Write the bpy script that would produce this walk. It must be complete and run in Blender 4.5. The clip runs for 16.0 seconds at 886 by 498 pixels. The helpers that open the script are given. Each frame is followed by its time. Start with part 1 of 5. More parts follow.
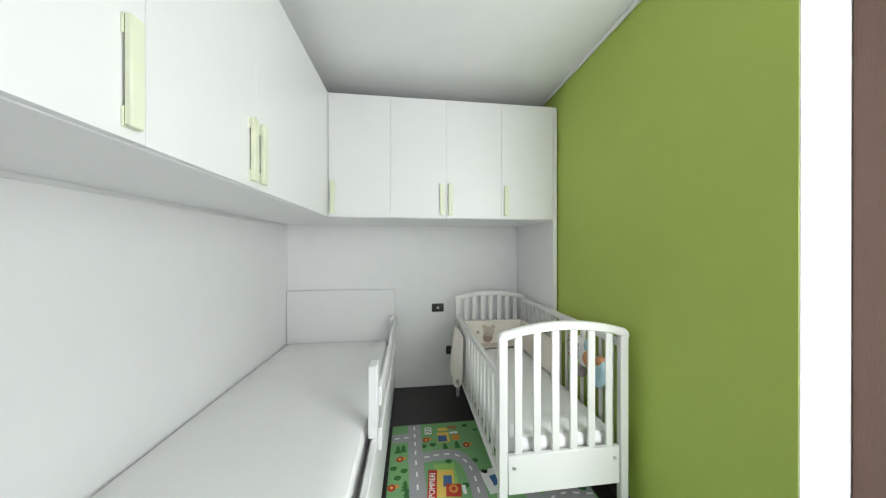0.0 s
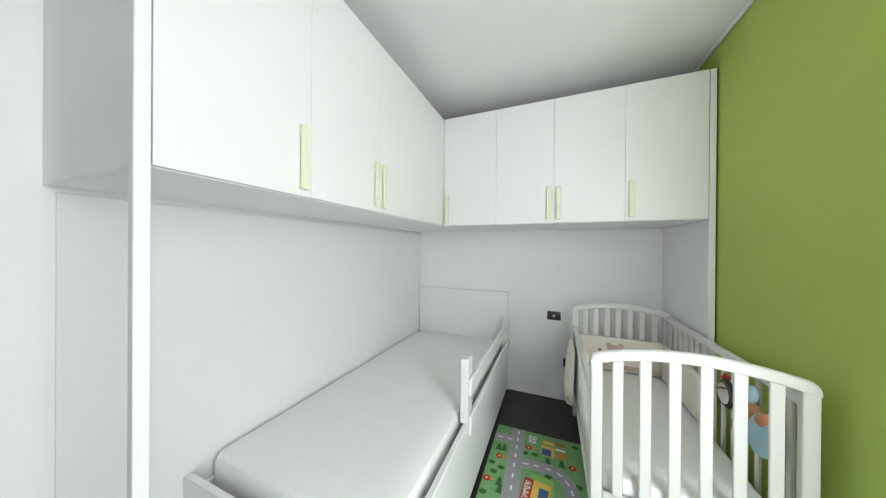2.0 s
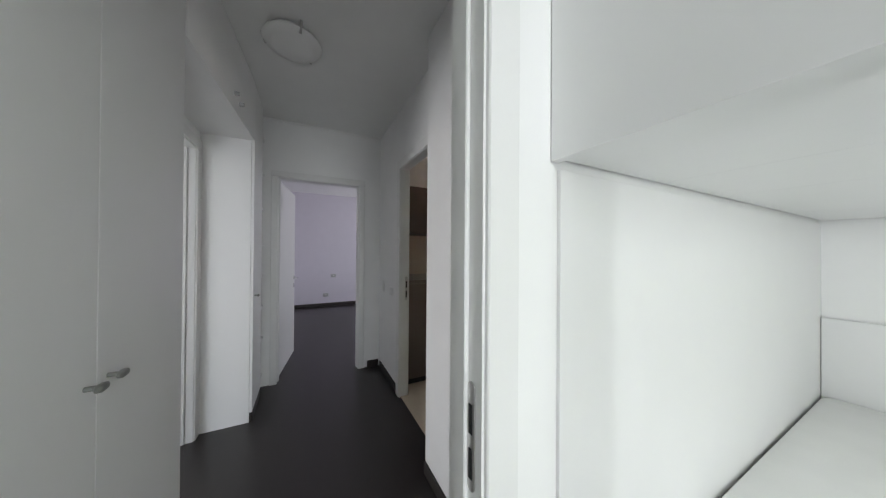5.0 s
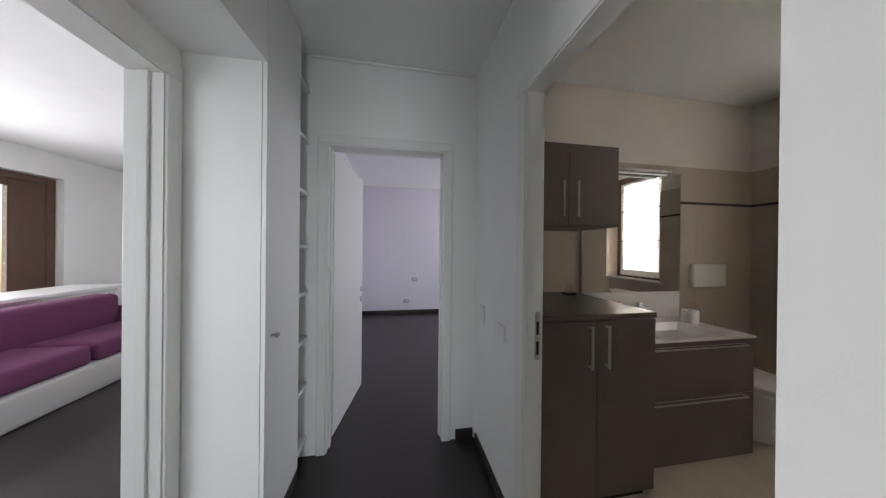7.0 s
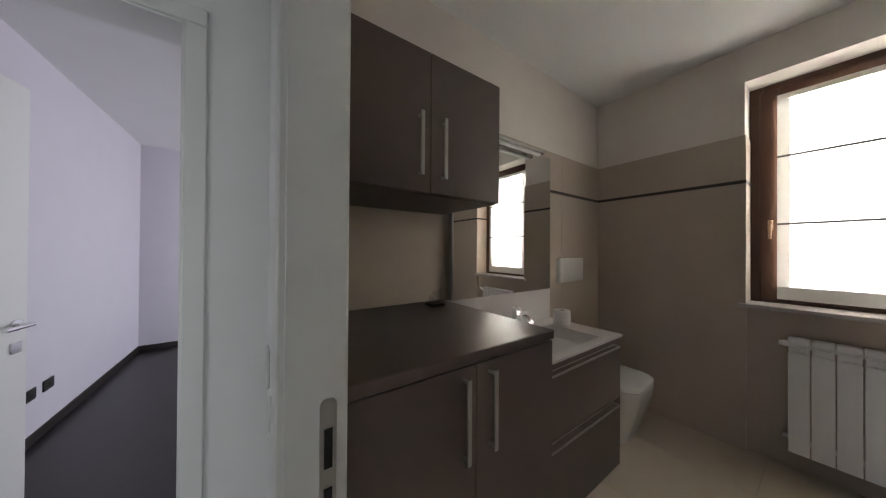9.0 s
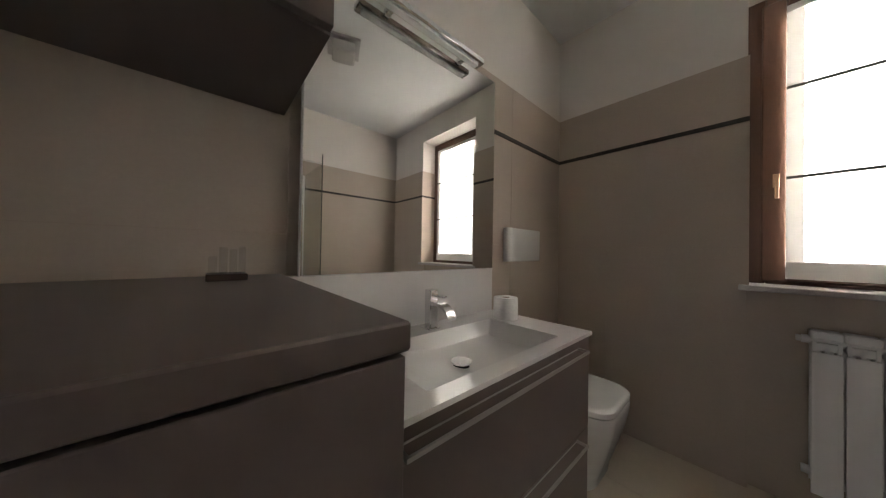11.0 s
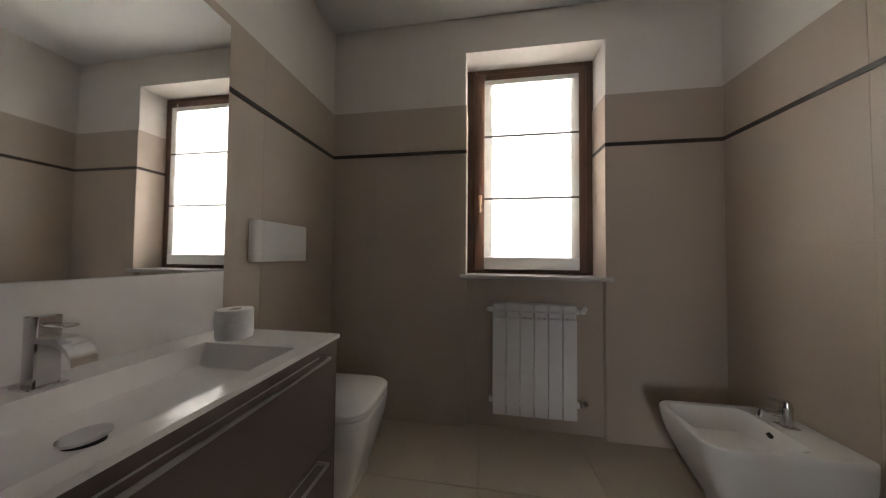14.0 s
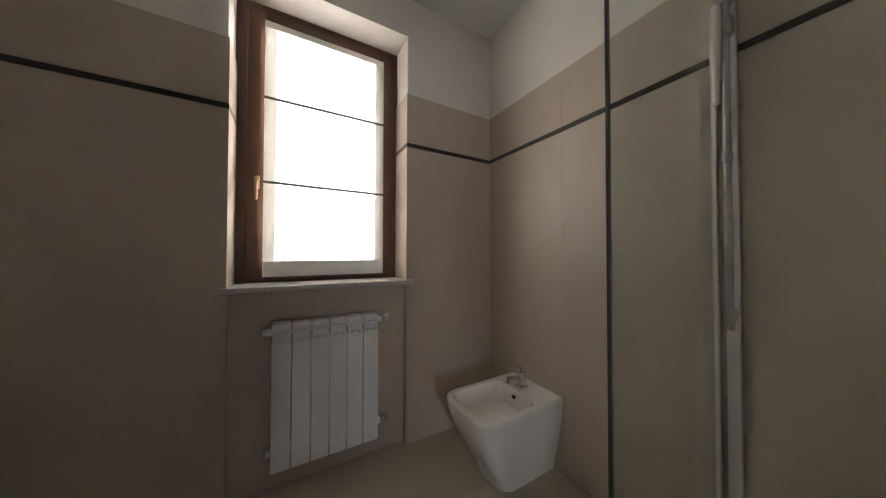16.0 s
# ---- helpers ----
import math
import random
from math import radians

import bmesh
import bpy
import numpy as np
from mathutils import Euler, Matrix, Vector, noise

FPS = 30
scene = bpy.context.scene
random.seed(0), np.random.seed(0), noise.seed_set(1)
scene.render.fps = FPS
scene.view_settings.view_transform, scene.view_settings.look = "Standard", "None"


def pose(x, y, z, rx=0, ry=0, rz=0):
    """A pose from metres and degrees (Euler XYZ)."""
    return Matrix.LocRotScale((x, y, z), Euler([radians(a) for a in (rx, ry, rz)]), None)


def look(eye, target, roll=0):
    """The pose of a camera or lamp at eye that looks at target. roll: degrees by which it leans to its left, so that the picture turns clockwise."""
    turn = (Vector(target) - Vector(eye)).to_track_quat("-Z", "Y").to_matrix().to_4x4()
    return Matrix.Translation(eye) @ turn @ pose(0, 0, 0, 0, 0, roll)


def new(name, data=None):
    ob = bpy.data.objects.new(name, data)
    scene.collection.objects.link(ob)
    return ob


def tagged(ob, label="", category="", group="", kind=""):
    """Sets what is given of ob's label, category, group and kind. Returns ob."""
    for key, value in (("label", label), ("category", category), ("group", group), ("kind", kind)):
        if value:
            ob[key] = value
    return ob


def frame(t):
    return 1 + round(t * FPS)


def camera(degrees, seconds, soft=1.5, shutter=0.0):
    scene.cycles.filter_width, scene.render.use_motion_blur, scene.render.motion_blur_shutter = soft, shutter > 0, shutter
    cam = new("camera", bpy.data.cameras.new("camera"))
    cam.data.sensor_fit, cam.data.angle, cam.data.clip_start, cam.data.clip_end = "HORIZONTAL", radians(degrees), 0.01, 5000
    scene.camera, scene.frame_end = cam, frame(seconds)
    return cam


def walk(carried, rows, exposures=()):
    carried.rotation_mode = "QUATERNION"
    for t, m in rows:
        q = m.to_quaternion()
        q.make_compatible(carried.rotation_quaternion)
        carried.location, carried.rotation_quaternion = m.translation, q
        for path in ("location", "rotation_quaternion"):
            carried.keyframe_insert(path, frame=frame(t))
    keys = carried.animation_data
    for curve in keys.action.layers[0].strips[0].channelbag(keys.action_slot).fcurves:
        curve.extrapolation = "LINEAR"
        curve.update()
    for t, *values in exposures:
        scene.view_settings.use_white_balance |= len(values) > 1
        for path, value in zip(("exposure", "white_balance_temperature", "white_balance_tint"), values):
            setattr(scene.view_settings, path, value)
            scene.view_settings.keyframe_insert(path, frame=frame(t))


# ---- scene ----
cam = camera(117.7, 16.0, soft=1.25)
PATH = [
    (0, (1.14, -2.63, 1.352), (1.379, -0.645, 1.349), 0.0),
    (0.5, (1.231, -2.673, 1.363), (1.175, -0.674, 1.364), 0.2),
    (1, (1.306, -2.685, 1.374), (1.019, -0.706, 1.373), 0.3),
    (1.5, (1.383, -2.691, 1.383), (0.834, -0.767, 1.381), 0.2),
    (2, (1.397, -2.703, 1.391), (0.633, -0.854, 1.386), 0.4),
    (2.5, (1.332, -2.75, 1.407), (0.416, -0.973, 1.39), 0.4),
    (3, (1.287, -2.803, 1.4), (0.181, -1.137, 1.386), 0.5),
    (3.5, (1.151, -2.871, 1.387), (-0.124, -1.331, 1.379), 0.3),
    (4, (0.975, -2.951, 1.372), (-0.459, -1.558, 1.374), 0.3),
    (4.3, (0.838, -2.943, 1.364), (-0.693, -1.656, 1.365), 0.6),
    (4.5, (0.749, -2.926, 1.354), (-0.85, -1.724, 1.36), 0.4),
    (5, (0.43, -2.916, 1.366), (-1.35, -2.005, 1.377), 0.4),
    (5.2, (0.311, -2.873, 1.367), (-1.54, -2.117, 1.375), 0.3),
    (7.3, (-0.987, -2.657, 1.406), (-2.957, -2.311, 1.402), 0.6),
    (7.5, (-1.073, -2.6, 1.402), (-3.019, -2.139, 1.402), 0.6),
    (8, (-1.257, -2.451, 1.402), (-3.109, -1.698, 1.4), 0.5),
    (8.5, (-1.404, -2.302, 1.388), (-3.129, -1.291, 1.389), 0.2),
    (9, (-1.527, -2.168, 1.347), (-3.169, -1.025, 1.357), 0.4),
    (11.3, (-1.855, -1.391, 1.119), (-3.312, -0.021, 1.146), 0.9),
    (11.5, (-1.855, -1.363, 1.111), (-3.27, 0.05, 1.144), 0.8),
    (12, (-1.828, -1.32, 1.112), (-3.092, 0.23, 1.145), 0.8),
    (12.5, (-1.798, -1.284, 1.117), (-2.865, 0.407, 1.154), 0.6),
    (13, (-1.769, -1.269, 1.121), (-2.57, 0.564, 1.155), 0.7),
    (13.5, (-1.742, -1.26, 1.118), (-2.312, 0.656, 1.163), 0.9),
    (14, (-1.731, -1.233, 1.124), (-2.025, 0.744, 1.178), 0.5),
    (14.5, (-1.681, -1.173, 1.139), (-1.7, 0.826, 1.191), 0.5),
    (15, (-1.629, -1.091, 1.132), (-1.354, 0.889, 1.182), 0.2),
    (15.5, (-1.627, -1.046, 1.15), (-0.992, 0.85, 1.177), 0.3),
    (16, (-1.591, -0.978, 1.161), (-0.604, 0.761, 1.195), 0.1),
]
EXPOSURES = [(0, 0.14), (2.5, 0.12), (4.0, 0.2), (5.2, 0.33), (7.3, 0.6), (9.0, 0.62), (11.3, 0.74), (12.5, 0.53), (13.5, 0.42), (14.5, 0.37), (15.5, 0.56), (16, 0.5)]
walk(cam, [(t, look(eye, target, roll)) for t, eye, target, roll in PATH], EXPOSURES)

# ---- world and large lights ----
world = bpy.data.worlds.new("sky")
scene.world = world
world.use_nodes = True
wt = world.node_tree
sky = wt.nodes.new("ShaderNodeTexSky")
sky.sky_type = "NISHITA"
sky.sun_disc = False
sky.sun_elevation, sky.sun_rotation = radians(35), radians(200)
wt.nodes["Background"].inputs["Strength"].default_value = 0.1
wt.links.new(sky.outputs["Color"], wt.nodes["Background"].inputs["Color"])


def window_light(name, where, size_x, size_y, watts, colour):
    data = bpy.data.lights.new(name, "AREA")
    data.shape, data.size, data.size_y, data.energy, data.color = "RECTANGLE", size_x, size_y, watts, colour
    ob = new(name, data)
    ob.matrix_world = where
    return ob


window_light("daylight_kids", look((2.31, -2.72, 1.20), (0.91, -1.62, 1.16)), 0.78, 2.2, 39, (0.935, 0.975, 1.0))
# Lights the far room from an assumed window that stays out of view.
window_light("assumed_daylight_far_room", look((-5.5, 0.62, 1.5), (-5.9, -2, 1.3)), 1.5, 1.9, 35, (0.93, 0.93, 1.0))
window_light("daylight_living", look((-4.85, -7.98, 1.25), (-3.5, -4, 1.3)), 1.6, 2.1, 40, (0.98, 0.955, 0.99))
# Added fill for the recess, from an unseen opening in the east wall.
window_light("recess_fill_east", look((0.63, -5.1, 1.35), (-2.1, -3.45, 1.3)), 1.3, 1.9, 18, (0.94, 0.965, 1.0))
# Added fill that brightens the corridor through the living room doorway; its window is invented.
window_light("corridor_fill_south", look((-3.2, -7.98, 1.35), (-1.7, -4, 1.1)), 1.3, 2.0, 84, (0.96, 0.96, 1.0))
window_light("daylight_bath", look((-1.41, 0.98, 1.76), (-1.41, 0, 1.7)), 0.72, 1.45, 116, (1.0, 0.95, 0.92))


# ---- materials ----
def material(name, base, rough=0.5, metal=0.0, vary=0.06, scale=6.0, fine=0.03, fine_scale=120.0, bump=0.0, coat=0.0, stretch=(1, 1, 1), uneven=0.05):
    """A painted or natural surface: base colour with broad and fine variation, uneven gloss and a little relief."""
    m = bpy.data.materials.new(name)
    m.use_nodes = True
    n, ln = m.node_tree.nodes, m.node_tree.links
    b = n["Principled BSDF"]
    b.inputs["Metallic"].default_value = metal
    b.inputs["Coat Weight"].default_value = coat
    co = n.new("ShaderNodeTexCoord")
    mp = n.new("ShaderNodeMapping")
    mp.inputs["Scale"].default_value = stretch
    ln.new(co.outputs["Object"], mp.inputs["Vector"])
    broad, tight = n.new("ShaderNodeTexNoise"), n.new("ShaderNodeTexNoise")
    broad.inputs["Scale"].default_value, broad.inputs["Detail"].default_value = scale, 4
    tight.inputs["Scale"].default_value, tight.inputs["Detail"].default_value = fine_scale, 3
    for tex in (broad, tight):
        ln.new(mp.outputs["Vector"], tex.inputs["Vector"])
    info = n.new("ShaderNodeObjectInfo")
    tone = n.new("ShaderNodeMath")
    tone.operation = "MULTIPLY_ADD"
    ln.new(broad.outputs["Fac"], tone.inputs[0])
    tone.inputs[1].default_value, tone.inputs[2].default_value = vary * 2, 1 - vary
    tone2 = n.new("ShaderNodeMath")
    tone2.operation = "MULTIPLY_ADD"
    ln.new(tight.outputs["Fac"], tone2.inputs[0])
    tone2.inputs[1].default_value = fine * 2
    ln.new(tone.outputs[0], tone2.inputs[2])
    mix = n.new("ShaderNodeMix")
    mix.data_type, mix.blend_type = "RGBA", "MULTIPLY"
    mix.inputs["Factor"].default_value = 1
    mix.inputs["A"].default_value = (*base, 1)
    ln.new(tone2.outputs[0], mix.inputs["B"])
    ln.new(mix.outputs["Result"], b.inputs["Base Color"])
    rr = n.new("ShaderNodeMath")
    rr.operation = "MULTIPLY_ADD"
    ln.new(broad.outputs["Fac"], rr.inputs[0])
    rr.inputs[1].default_value, rr.inputs[2].default_value = uneven, max(0.02, rough - uneven / 2)
    ln.new(rr.outputs[0], b.inputs["Roughness"])
    if bump:
        bp = n.new("ShaderNodeBump")
        bp.inputs["Strength"].default_value, bp.inputs["Distance"].default_value = bump, 0.004
        ln.new(tight.outputs["Fac"], bp.inputs["Height"])
        ln.new(bp.outputs["Normal"], b.inputs["Normal"])
    return m


def plain(name, base, rough=0.4, metal=0.0):
    m = bpy.data.materials.new(name)
    m.use_nodes = True
    b = m.node_tree.nodes["Principled BSDF"]
    b.inputs["Base Color"].default_value = (*base, 1)
    b.inputs["Roughness"].default_value, b.inputs["Metallic"].default_value = rough, metal
    return m


WHITE_WALL = material("white_wall_paint", (0.86, 0.86, 0.855), 0.75, vary=0.03, fine=0.01, bump=0.06, fine_scale=260)
WARM_WALL = material("warm_white_wall_paint", (0.74, 0.70, 0.65), 0.75, vary=0.03, fine=0.01, bump=0.06, fine_scale=260)
LILAC_WALL = material("lilac_white_wall_paint", (0.72, 0.69, 0.76), 0.75, vary=0.03, fine=0.01, bump=0.06, fine_scale=260)
GREEN_WALL = material("green_wall_paint", (0.42, 0.525, 0.105), 0.7, vary=0.04, fine=0.02, bump=0.08, fine_scale=240)
CEILING_PAINT = material("white_ceiling_paint", (0.84, 0.84, 0.83), 0.85, vary=0.03, fine=0.01, bump=0.05, fine_scale=240)
DARK_FLOOR = material("dark_wood_effect_floor", (0.020, 0.0165, 0.0165), 0.33, vary=0.18, scale=3, fine=0.2, fine_scale=60, bump=0.12, stretch=(0.25, 3, 1))
SKIRTING = material("dark_skirting", (0.028, 0.023, 0.021), 0.4, vary=0.15, fine=0.1)
TILE = material("taupe_wall_tile", (0.46, 0.383, 0.315), 0.42, vary=0.05, scale=2.2, fine=0.05, fine_scale=90, bump=0.05)
GROUT = plain("taupe_grout", (0.43, 0.36, 0.295), 0.8)
STRIPE = plain("dark_tile_strip", (0.035, 0.027, 0.025), 0.35)
BATH_FLOOR = material("beige_floor_tile", (0.50, 0.43, 0.345), 0.38, vary=0.06, scale=3, fine=0.06, fine_scale=70, bump=0.05)
LACQUER = material("white_lacquer", (0.83, 0.83, 0.825), 0.38, vary=0.015, fine=0.005)
COT_WHITE = material("white_painted_cot_wood", (0.74, 0.735, 0.71), 0.42, vary=0.03, fine=0.02)
DOOR_WHITE = material("white_door_lacquer", (0.80, 0.80, 0.79), 0.42, vary=0.02, fine=0.008)
TAUPE = material("taupe_lacquer", (0.122, 0.090, 0.080), 0.45, vary=0.03, fine=0.03, uneven=0.03)
TAUPE_TOP = material("taupe_worktop", (0.124, 0.093, 0.083), 0.36, vary=0.03, fine=0.04, uneven=0.02)
CERAMIC = material("white_ceramic", (0.80, 0.79, 0.76), 0.14, vary=0.01, fine=0.0, coat=0.3)
RESIN = material("white_resin_top", (0.80, 0.775, 0.755), 0.2, vary=0.01, fine=0.0, coat=0.2)
CHROME = material("chrome", (0.75, 0.75, 0.76), 0.16, 1.0, vary=0.02, fine=0.02)
STEEL = material("brushed_steel", (0.55, 0.54, 0.53), 0.34, 1.0, vary=0.05, fine=0.1, fine_scale=200)
HANDLE_STEEL = material("satin_steel_handle", (0.42, 0.40, 0.385), 0.42, 1.0, vary=0.04, fine=0.06, fine_scale=200)
ALUMINIUM = material("satin_aluminium", (0.72, 0.71, 0.69), 0.42, 0.6, vary=0.05, fine=0.05)
BROWN_WOOD = material("dark_brown_window_wood", (0.085, 0.042, 0.026), 0.42, vary=0.2, scale=5, fine=0.25, fine_scale=70, bump=0.08, stretch=(4, 4, 0.4))
BRASS = material("bronze_handle", (0.45, 0.30, 0.20), 0.3, 1.0)
STONE = material("grey_granite_sill", (0.36, 0.34, 0.33), 0.35, vary=0.1, scale=20, fine=0.35, fine_scale=180)
PALE_GREEN = material("pale_green_handle", (0.76, 0.79, 0.60), 0.45, vary=0.03, fine=0.02)
FABRIC = material("white_cotton", (0.85, 0.85, 0.835), 0.9, vary=0.03, scale=8, fine=0.05, fine_scale=400, bump=0.1)
CREAM = material("cream_fabric", (0.80, 0.75, 0.67), 0.9, vary=0.05, fine=0.06, fine_scale=300, bump=0.1)
BLACK_PLASTIC = plain("black_plastic", (0.03, 0.028, 0.027), 0.35)
GREY_PLASTIC = plain("grey_plastic", (0.45, 0.45, 0.45), 0.4)
WHITE_PLASTIC = plain("white_plastic", (0.78, 0.78, 0.77), 0.35)
RADIATOR_WHITE = material("radiator_enamel", (0.87, 0.87, 0.875), 0.35, vary=0.02, fine=0.01)
PURPLE = material("purple_sofa_fabric", (0.12, 0.03, 0.085), 0.9, vary=0.08, fine=0.1, fine_scale=250, bump=0.1)
PAPER = material("white_tissue_paper", (0.78, 0.77, 0.76), 0.95, vary=0.14, scale=55, fine=0.06, fine_scale=300, bump=0.2)
# Near-black of feet, plinth and holes; also paints shade under bed and worktop.
DARK = plain("dark_parts_and_gap_shade", (0.012, 0.011, 0.011), 0.8)


def mirror_material():
    return plain("silvered_mirror", (0.86, 0.86, 0.85), 0.02, 1.0)


def clear_glass(name, tint):
    """Thin clear glass: passes light straight through and mirrors a little, more at a grazing angle."""
    m = bpy.data.materials.new(name)
    m.use_nodes = True
    n, ln = m.node_tree.nodes, m.node_tree.links
    thru, gloss = n.new("ShaderNodeBsdfTransparent"), n.new("ShaderNodeBsdfGlossy")
    thru.inputs["Color"].default_value = (*tint, 1)
    gloss.inputs["Roughness"].default_value = 0.02
    face, mix = n.new("ShaderNodeLayerWeight"), n.new("ShaderNodeMixShader")
    face.inputs["Blend"].default_value = 0.5
    power, scale = n.new("ShaderNodeMath"), n.new("ShaderNodeMath")
    power.operation, scale.operation = "POWER", "MULTIPLY_ADD"
    power.inputs[1].default_value = 4.0
    scale.inputs[1].default_value, scale.inputs[2].default_value = 0.30, 0.02
    ln.new(face.outputs["Facing"], power.inputs[0])
    ln.new(power.outputs[0], scale.inputs[0])
    ln.new(scale.outputs[0], mix.inputs[0])
    ln.new(thru.outputs[0], mix.inputs[1])
    ln.new(gloss.outputs[0], mix.inputs[2])
    ln.new(mix.outputs[0], n["Material Output"].inputs["Surface"])
    return m


def blind_fabric():
    """Thin white cloth that lets daylight through."""
    m = bpy.data.materials.new("translucent_white_blind")
    m.use_nodes = True
    n, ln = m.node_tree.nodes, m.node_tree.links
    dif, tra, mix, noi = n.new("ShaderNodeBsdfDiffuse"), n.new("ShaderNodeBsdfTranslucent"), n.new("ShaderNodeMixShader"), n.new("ShaderNodeTexNoise")
    dif.inputs["Color"].default_value = (0.75, 0.74, 0.72, 1)
    noi.inputs["Scale"].default_value = 300
    ramp = n.new("ShaderNodeMix")
    ramp.data_type = "RGBA"
    ramp.inputs["A"].default_value, ramp.inputs["B"].default_value = (0.66, 0.65, 0.635, 1), (0.72, 0.713, 0.70, 1)
    ln.new(noi.outputs["Fac"], ramp.inputs["Factor"])
    ln.new(ramp.outputs["Result"], tra.inputs["Color"])
    mix.inputs[0].default_value = 0.55
    ln.new(dif.outputs[0], mix.inputs[1])
    ln.new(tra.outputs[0], mix.inputs[2])
    ln.new(mix.outputs[0], n["Material Output"].inputs["Surface"])
    return m


MIRROR = mirror_material()
PANE = clear_glass("window_glass", (0.95, 0.97, 0.96))
SHOWER_GLASS = clear_glass("shower_glass", (0.955, 0.968, 0.96))
BLIND = blind_fabric()


# ---- building helpers ----
def box(bm, x0, x1, y0, y1, z0, z1, bevel=0.0, seg=1):
    """Adds a box to bm, its edges rounded by bevel."""
    m = Matrix.Translation(((x0 + x1) / 2, (y0 + y1) / 2, (z0 + z1) / 2)) @ Matrix.Diagonal((abs(x1 - x0), abs(y1 - y0), abs(z1 - z0), 1))
    made = bmesh.ops.create_cube(bm, size=1, matrix=m)["verts"]
    if bevel:
        edges = list({e for v in made for e in v.link_edges})
        bmesh.ops.bevel(bm, geom=edges, offset=bevel, segments=seg, profile=0.5, affect="EDGES")
    return bm


def boxes(*dims, bevel=0.0):
    bm = bmesh.new()
    for d in dims:
        box(bm, *d, bevel=bevel)
    return bm


def rod(bm, a, b, r, seg=12, r2=None):
    """Adds a round bar from a to b."""
    a, b = Vector(a), Vector(b)
    turn = (b - a).to_track_quat("Z", "Y").to_matrix().to_4x4()
    m = Matrix.Translation((a + b) / 2) @ turn
    bmesh.ops.create_cone(bm, cap_ends=True, segments=seg, radius1=r, radius2=r if r2 is None else r2, depth=(b - a).length, matrix=m)
    return bm


def smooth(ob, angle=40):
    for p in ob.data.polygons:
        p.use_smooth = True
    ob.data.set_sharp_from_angle(angle=radians(angle))
    return ob


def mesh_object(name, bm, mat):
    me = bpy.data.meshes.new(name)
    bmesh.ops.recalc_face_normals(bm, faces=bm.faces)
    bm.to_mesh(me)
    bm.free()
    me.materials.append(mat)
    return smooth(new(name, me))


def part(name, bm, mat, parent, label=""):
    ob = mesh_object(name, bm, mat)
    ob.parent = parent
    ob.matrix_parent_inverse = parent.matrix_world.inverted()
    return tagged(ob, label)


def thing(name, label, category, at=(0, 0, 0), group=""):
    ob = new(name)
    ob.location = at
    ob.empty_display_size = 0.1
    bpy.context.view_layer.update()
    return tagged(ob, label, category, group)


def structure(name, bm, mat, label):
    return tagged(mesh_object(name, bm, mat), label, name.split("_")[0], kind="structure")


def lofted(bm, rings, close_bottom=True, close_top=True):
    """Skins a run of rings, each a list of the same number of points."""
    rows = [[bm.verts.new(p) for p in ring] for ring in rings]
    k = len(rows[0])
    for lo, hi in zip(rows, rows[1:]):
        for i in range(k):
            bm.faces.new((lo[i], lo[(i + 1) % k], hi[(i + 1) % k], hi[i]))
    if close_bottom:
        bm.faces.new(rows[0][::-1])
    if close_top:
        bm.faces.new(rows[-1])
    return bm


def rounded_ring(x0, x1, y0, y1, z, r, seg=5):
    """A rectangle with rounded corners at the height z; r is one radius or four, from the corner (x1, y1) on, anticlockwise."""
    radii = [r] * 4 if not isinstance(r, (tuple, list)) else r
    out = []
    for k, (cx, cy, sx, sy) in enumerate(((x1, y1, -1, -1), (x0, y1, 1, -1), (x0, y0, 1, 1), (x1, y0, -1, 1))):
        rr = radii[k]
        for i in range(seg + 1):
            a = radians(90 * k + 90 * i / seg)
            out.append((cx + sx * rr + rr * math.cos(a), cy + sy * rr + rr * math.sin(a), z))
    return out


# ---- setting: floors, walls, ceilings ----
KIDS_CEIL, CORR_CEIL, BATH_CEIL = 2.58, 2.69, 2.755

structure("floor", boxes((-7.0, 2.9, -8.2, 1.0, -0.12, 0.0)), DARK_FLOOR, "dark brown wood-effect floor, smooth and slightly glossy")
floor_bath = structure("floor_bath", boxes((-2.80, -0.335, -2.12, 0.62, 0.0, 0.003)), GROUT, "beige tiled bathroom floor with fine joints")

structure("ceiling_kids", boxes((-0.12, 2.75, -3.62, 0.12, KIDS_CEIL, KIDS_CEIL + 0.15)), CEILING_PAINT, "white painted ceiling of the children's room")
structure("ceiling_corridor", boxes((-2.86, -0.12, -3.72, -2.07, CORR_CEIL, CORR_CEIL + 0.04)), CEILING_PAINT, "white painted corridor ceiling")
structure("ceiling_bath", boxes((-2.92, -0.12, -2.07, 1.0, BATH_CEIL, BATH_CEIL + 0.15)), CEILING_PAINT, "white painted bathroom ceiling")
structure("ceiling_far_room", boxes((-6.85, -2.86, -3.55, 0.72, 2.70, 2.85)), CEILING_PAINT, "white ceiling of the empty far room")
structure("ceiling_living", boxes((-6.85, 0.6, -7.9, -3.72, 2.70, 2.85)), CEILING_PAINT, "white living room ceiling")

# children's room
J = 0.03
KD0, KD1, KDH = -3.40, -2.612, 2.0
structure("wall_kids_west", boxes((-0.12, 0, -3.62, KD0 - J, 0, 2.75), (-0.12, 0, KD1 + J, 0.12, 0, 2.75), (-0.12, 0, KD0 - J, KD1 + J, KDH + J, 2.75)), WHITE_WALL, "white painted wall with a doorway")
structure("wall_kids_north", boxes((0, 2.75, 0, 0.12, 0, 2.75)), WHITE_WALL, "white painted wall behind the bed and cot")
structure("wall_kids_south", boxes((0, 2.75, -3.62, -3.5, 0, 2.75)), WHITE_WALL, "plain white painted wall")
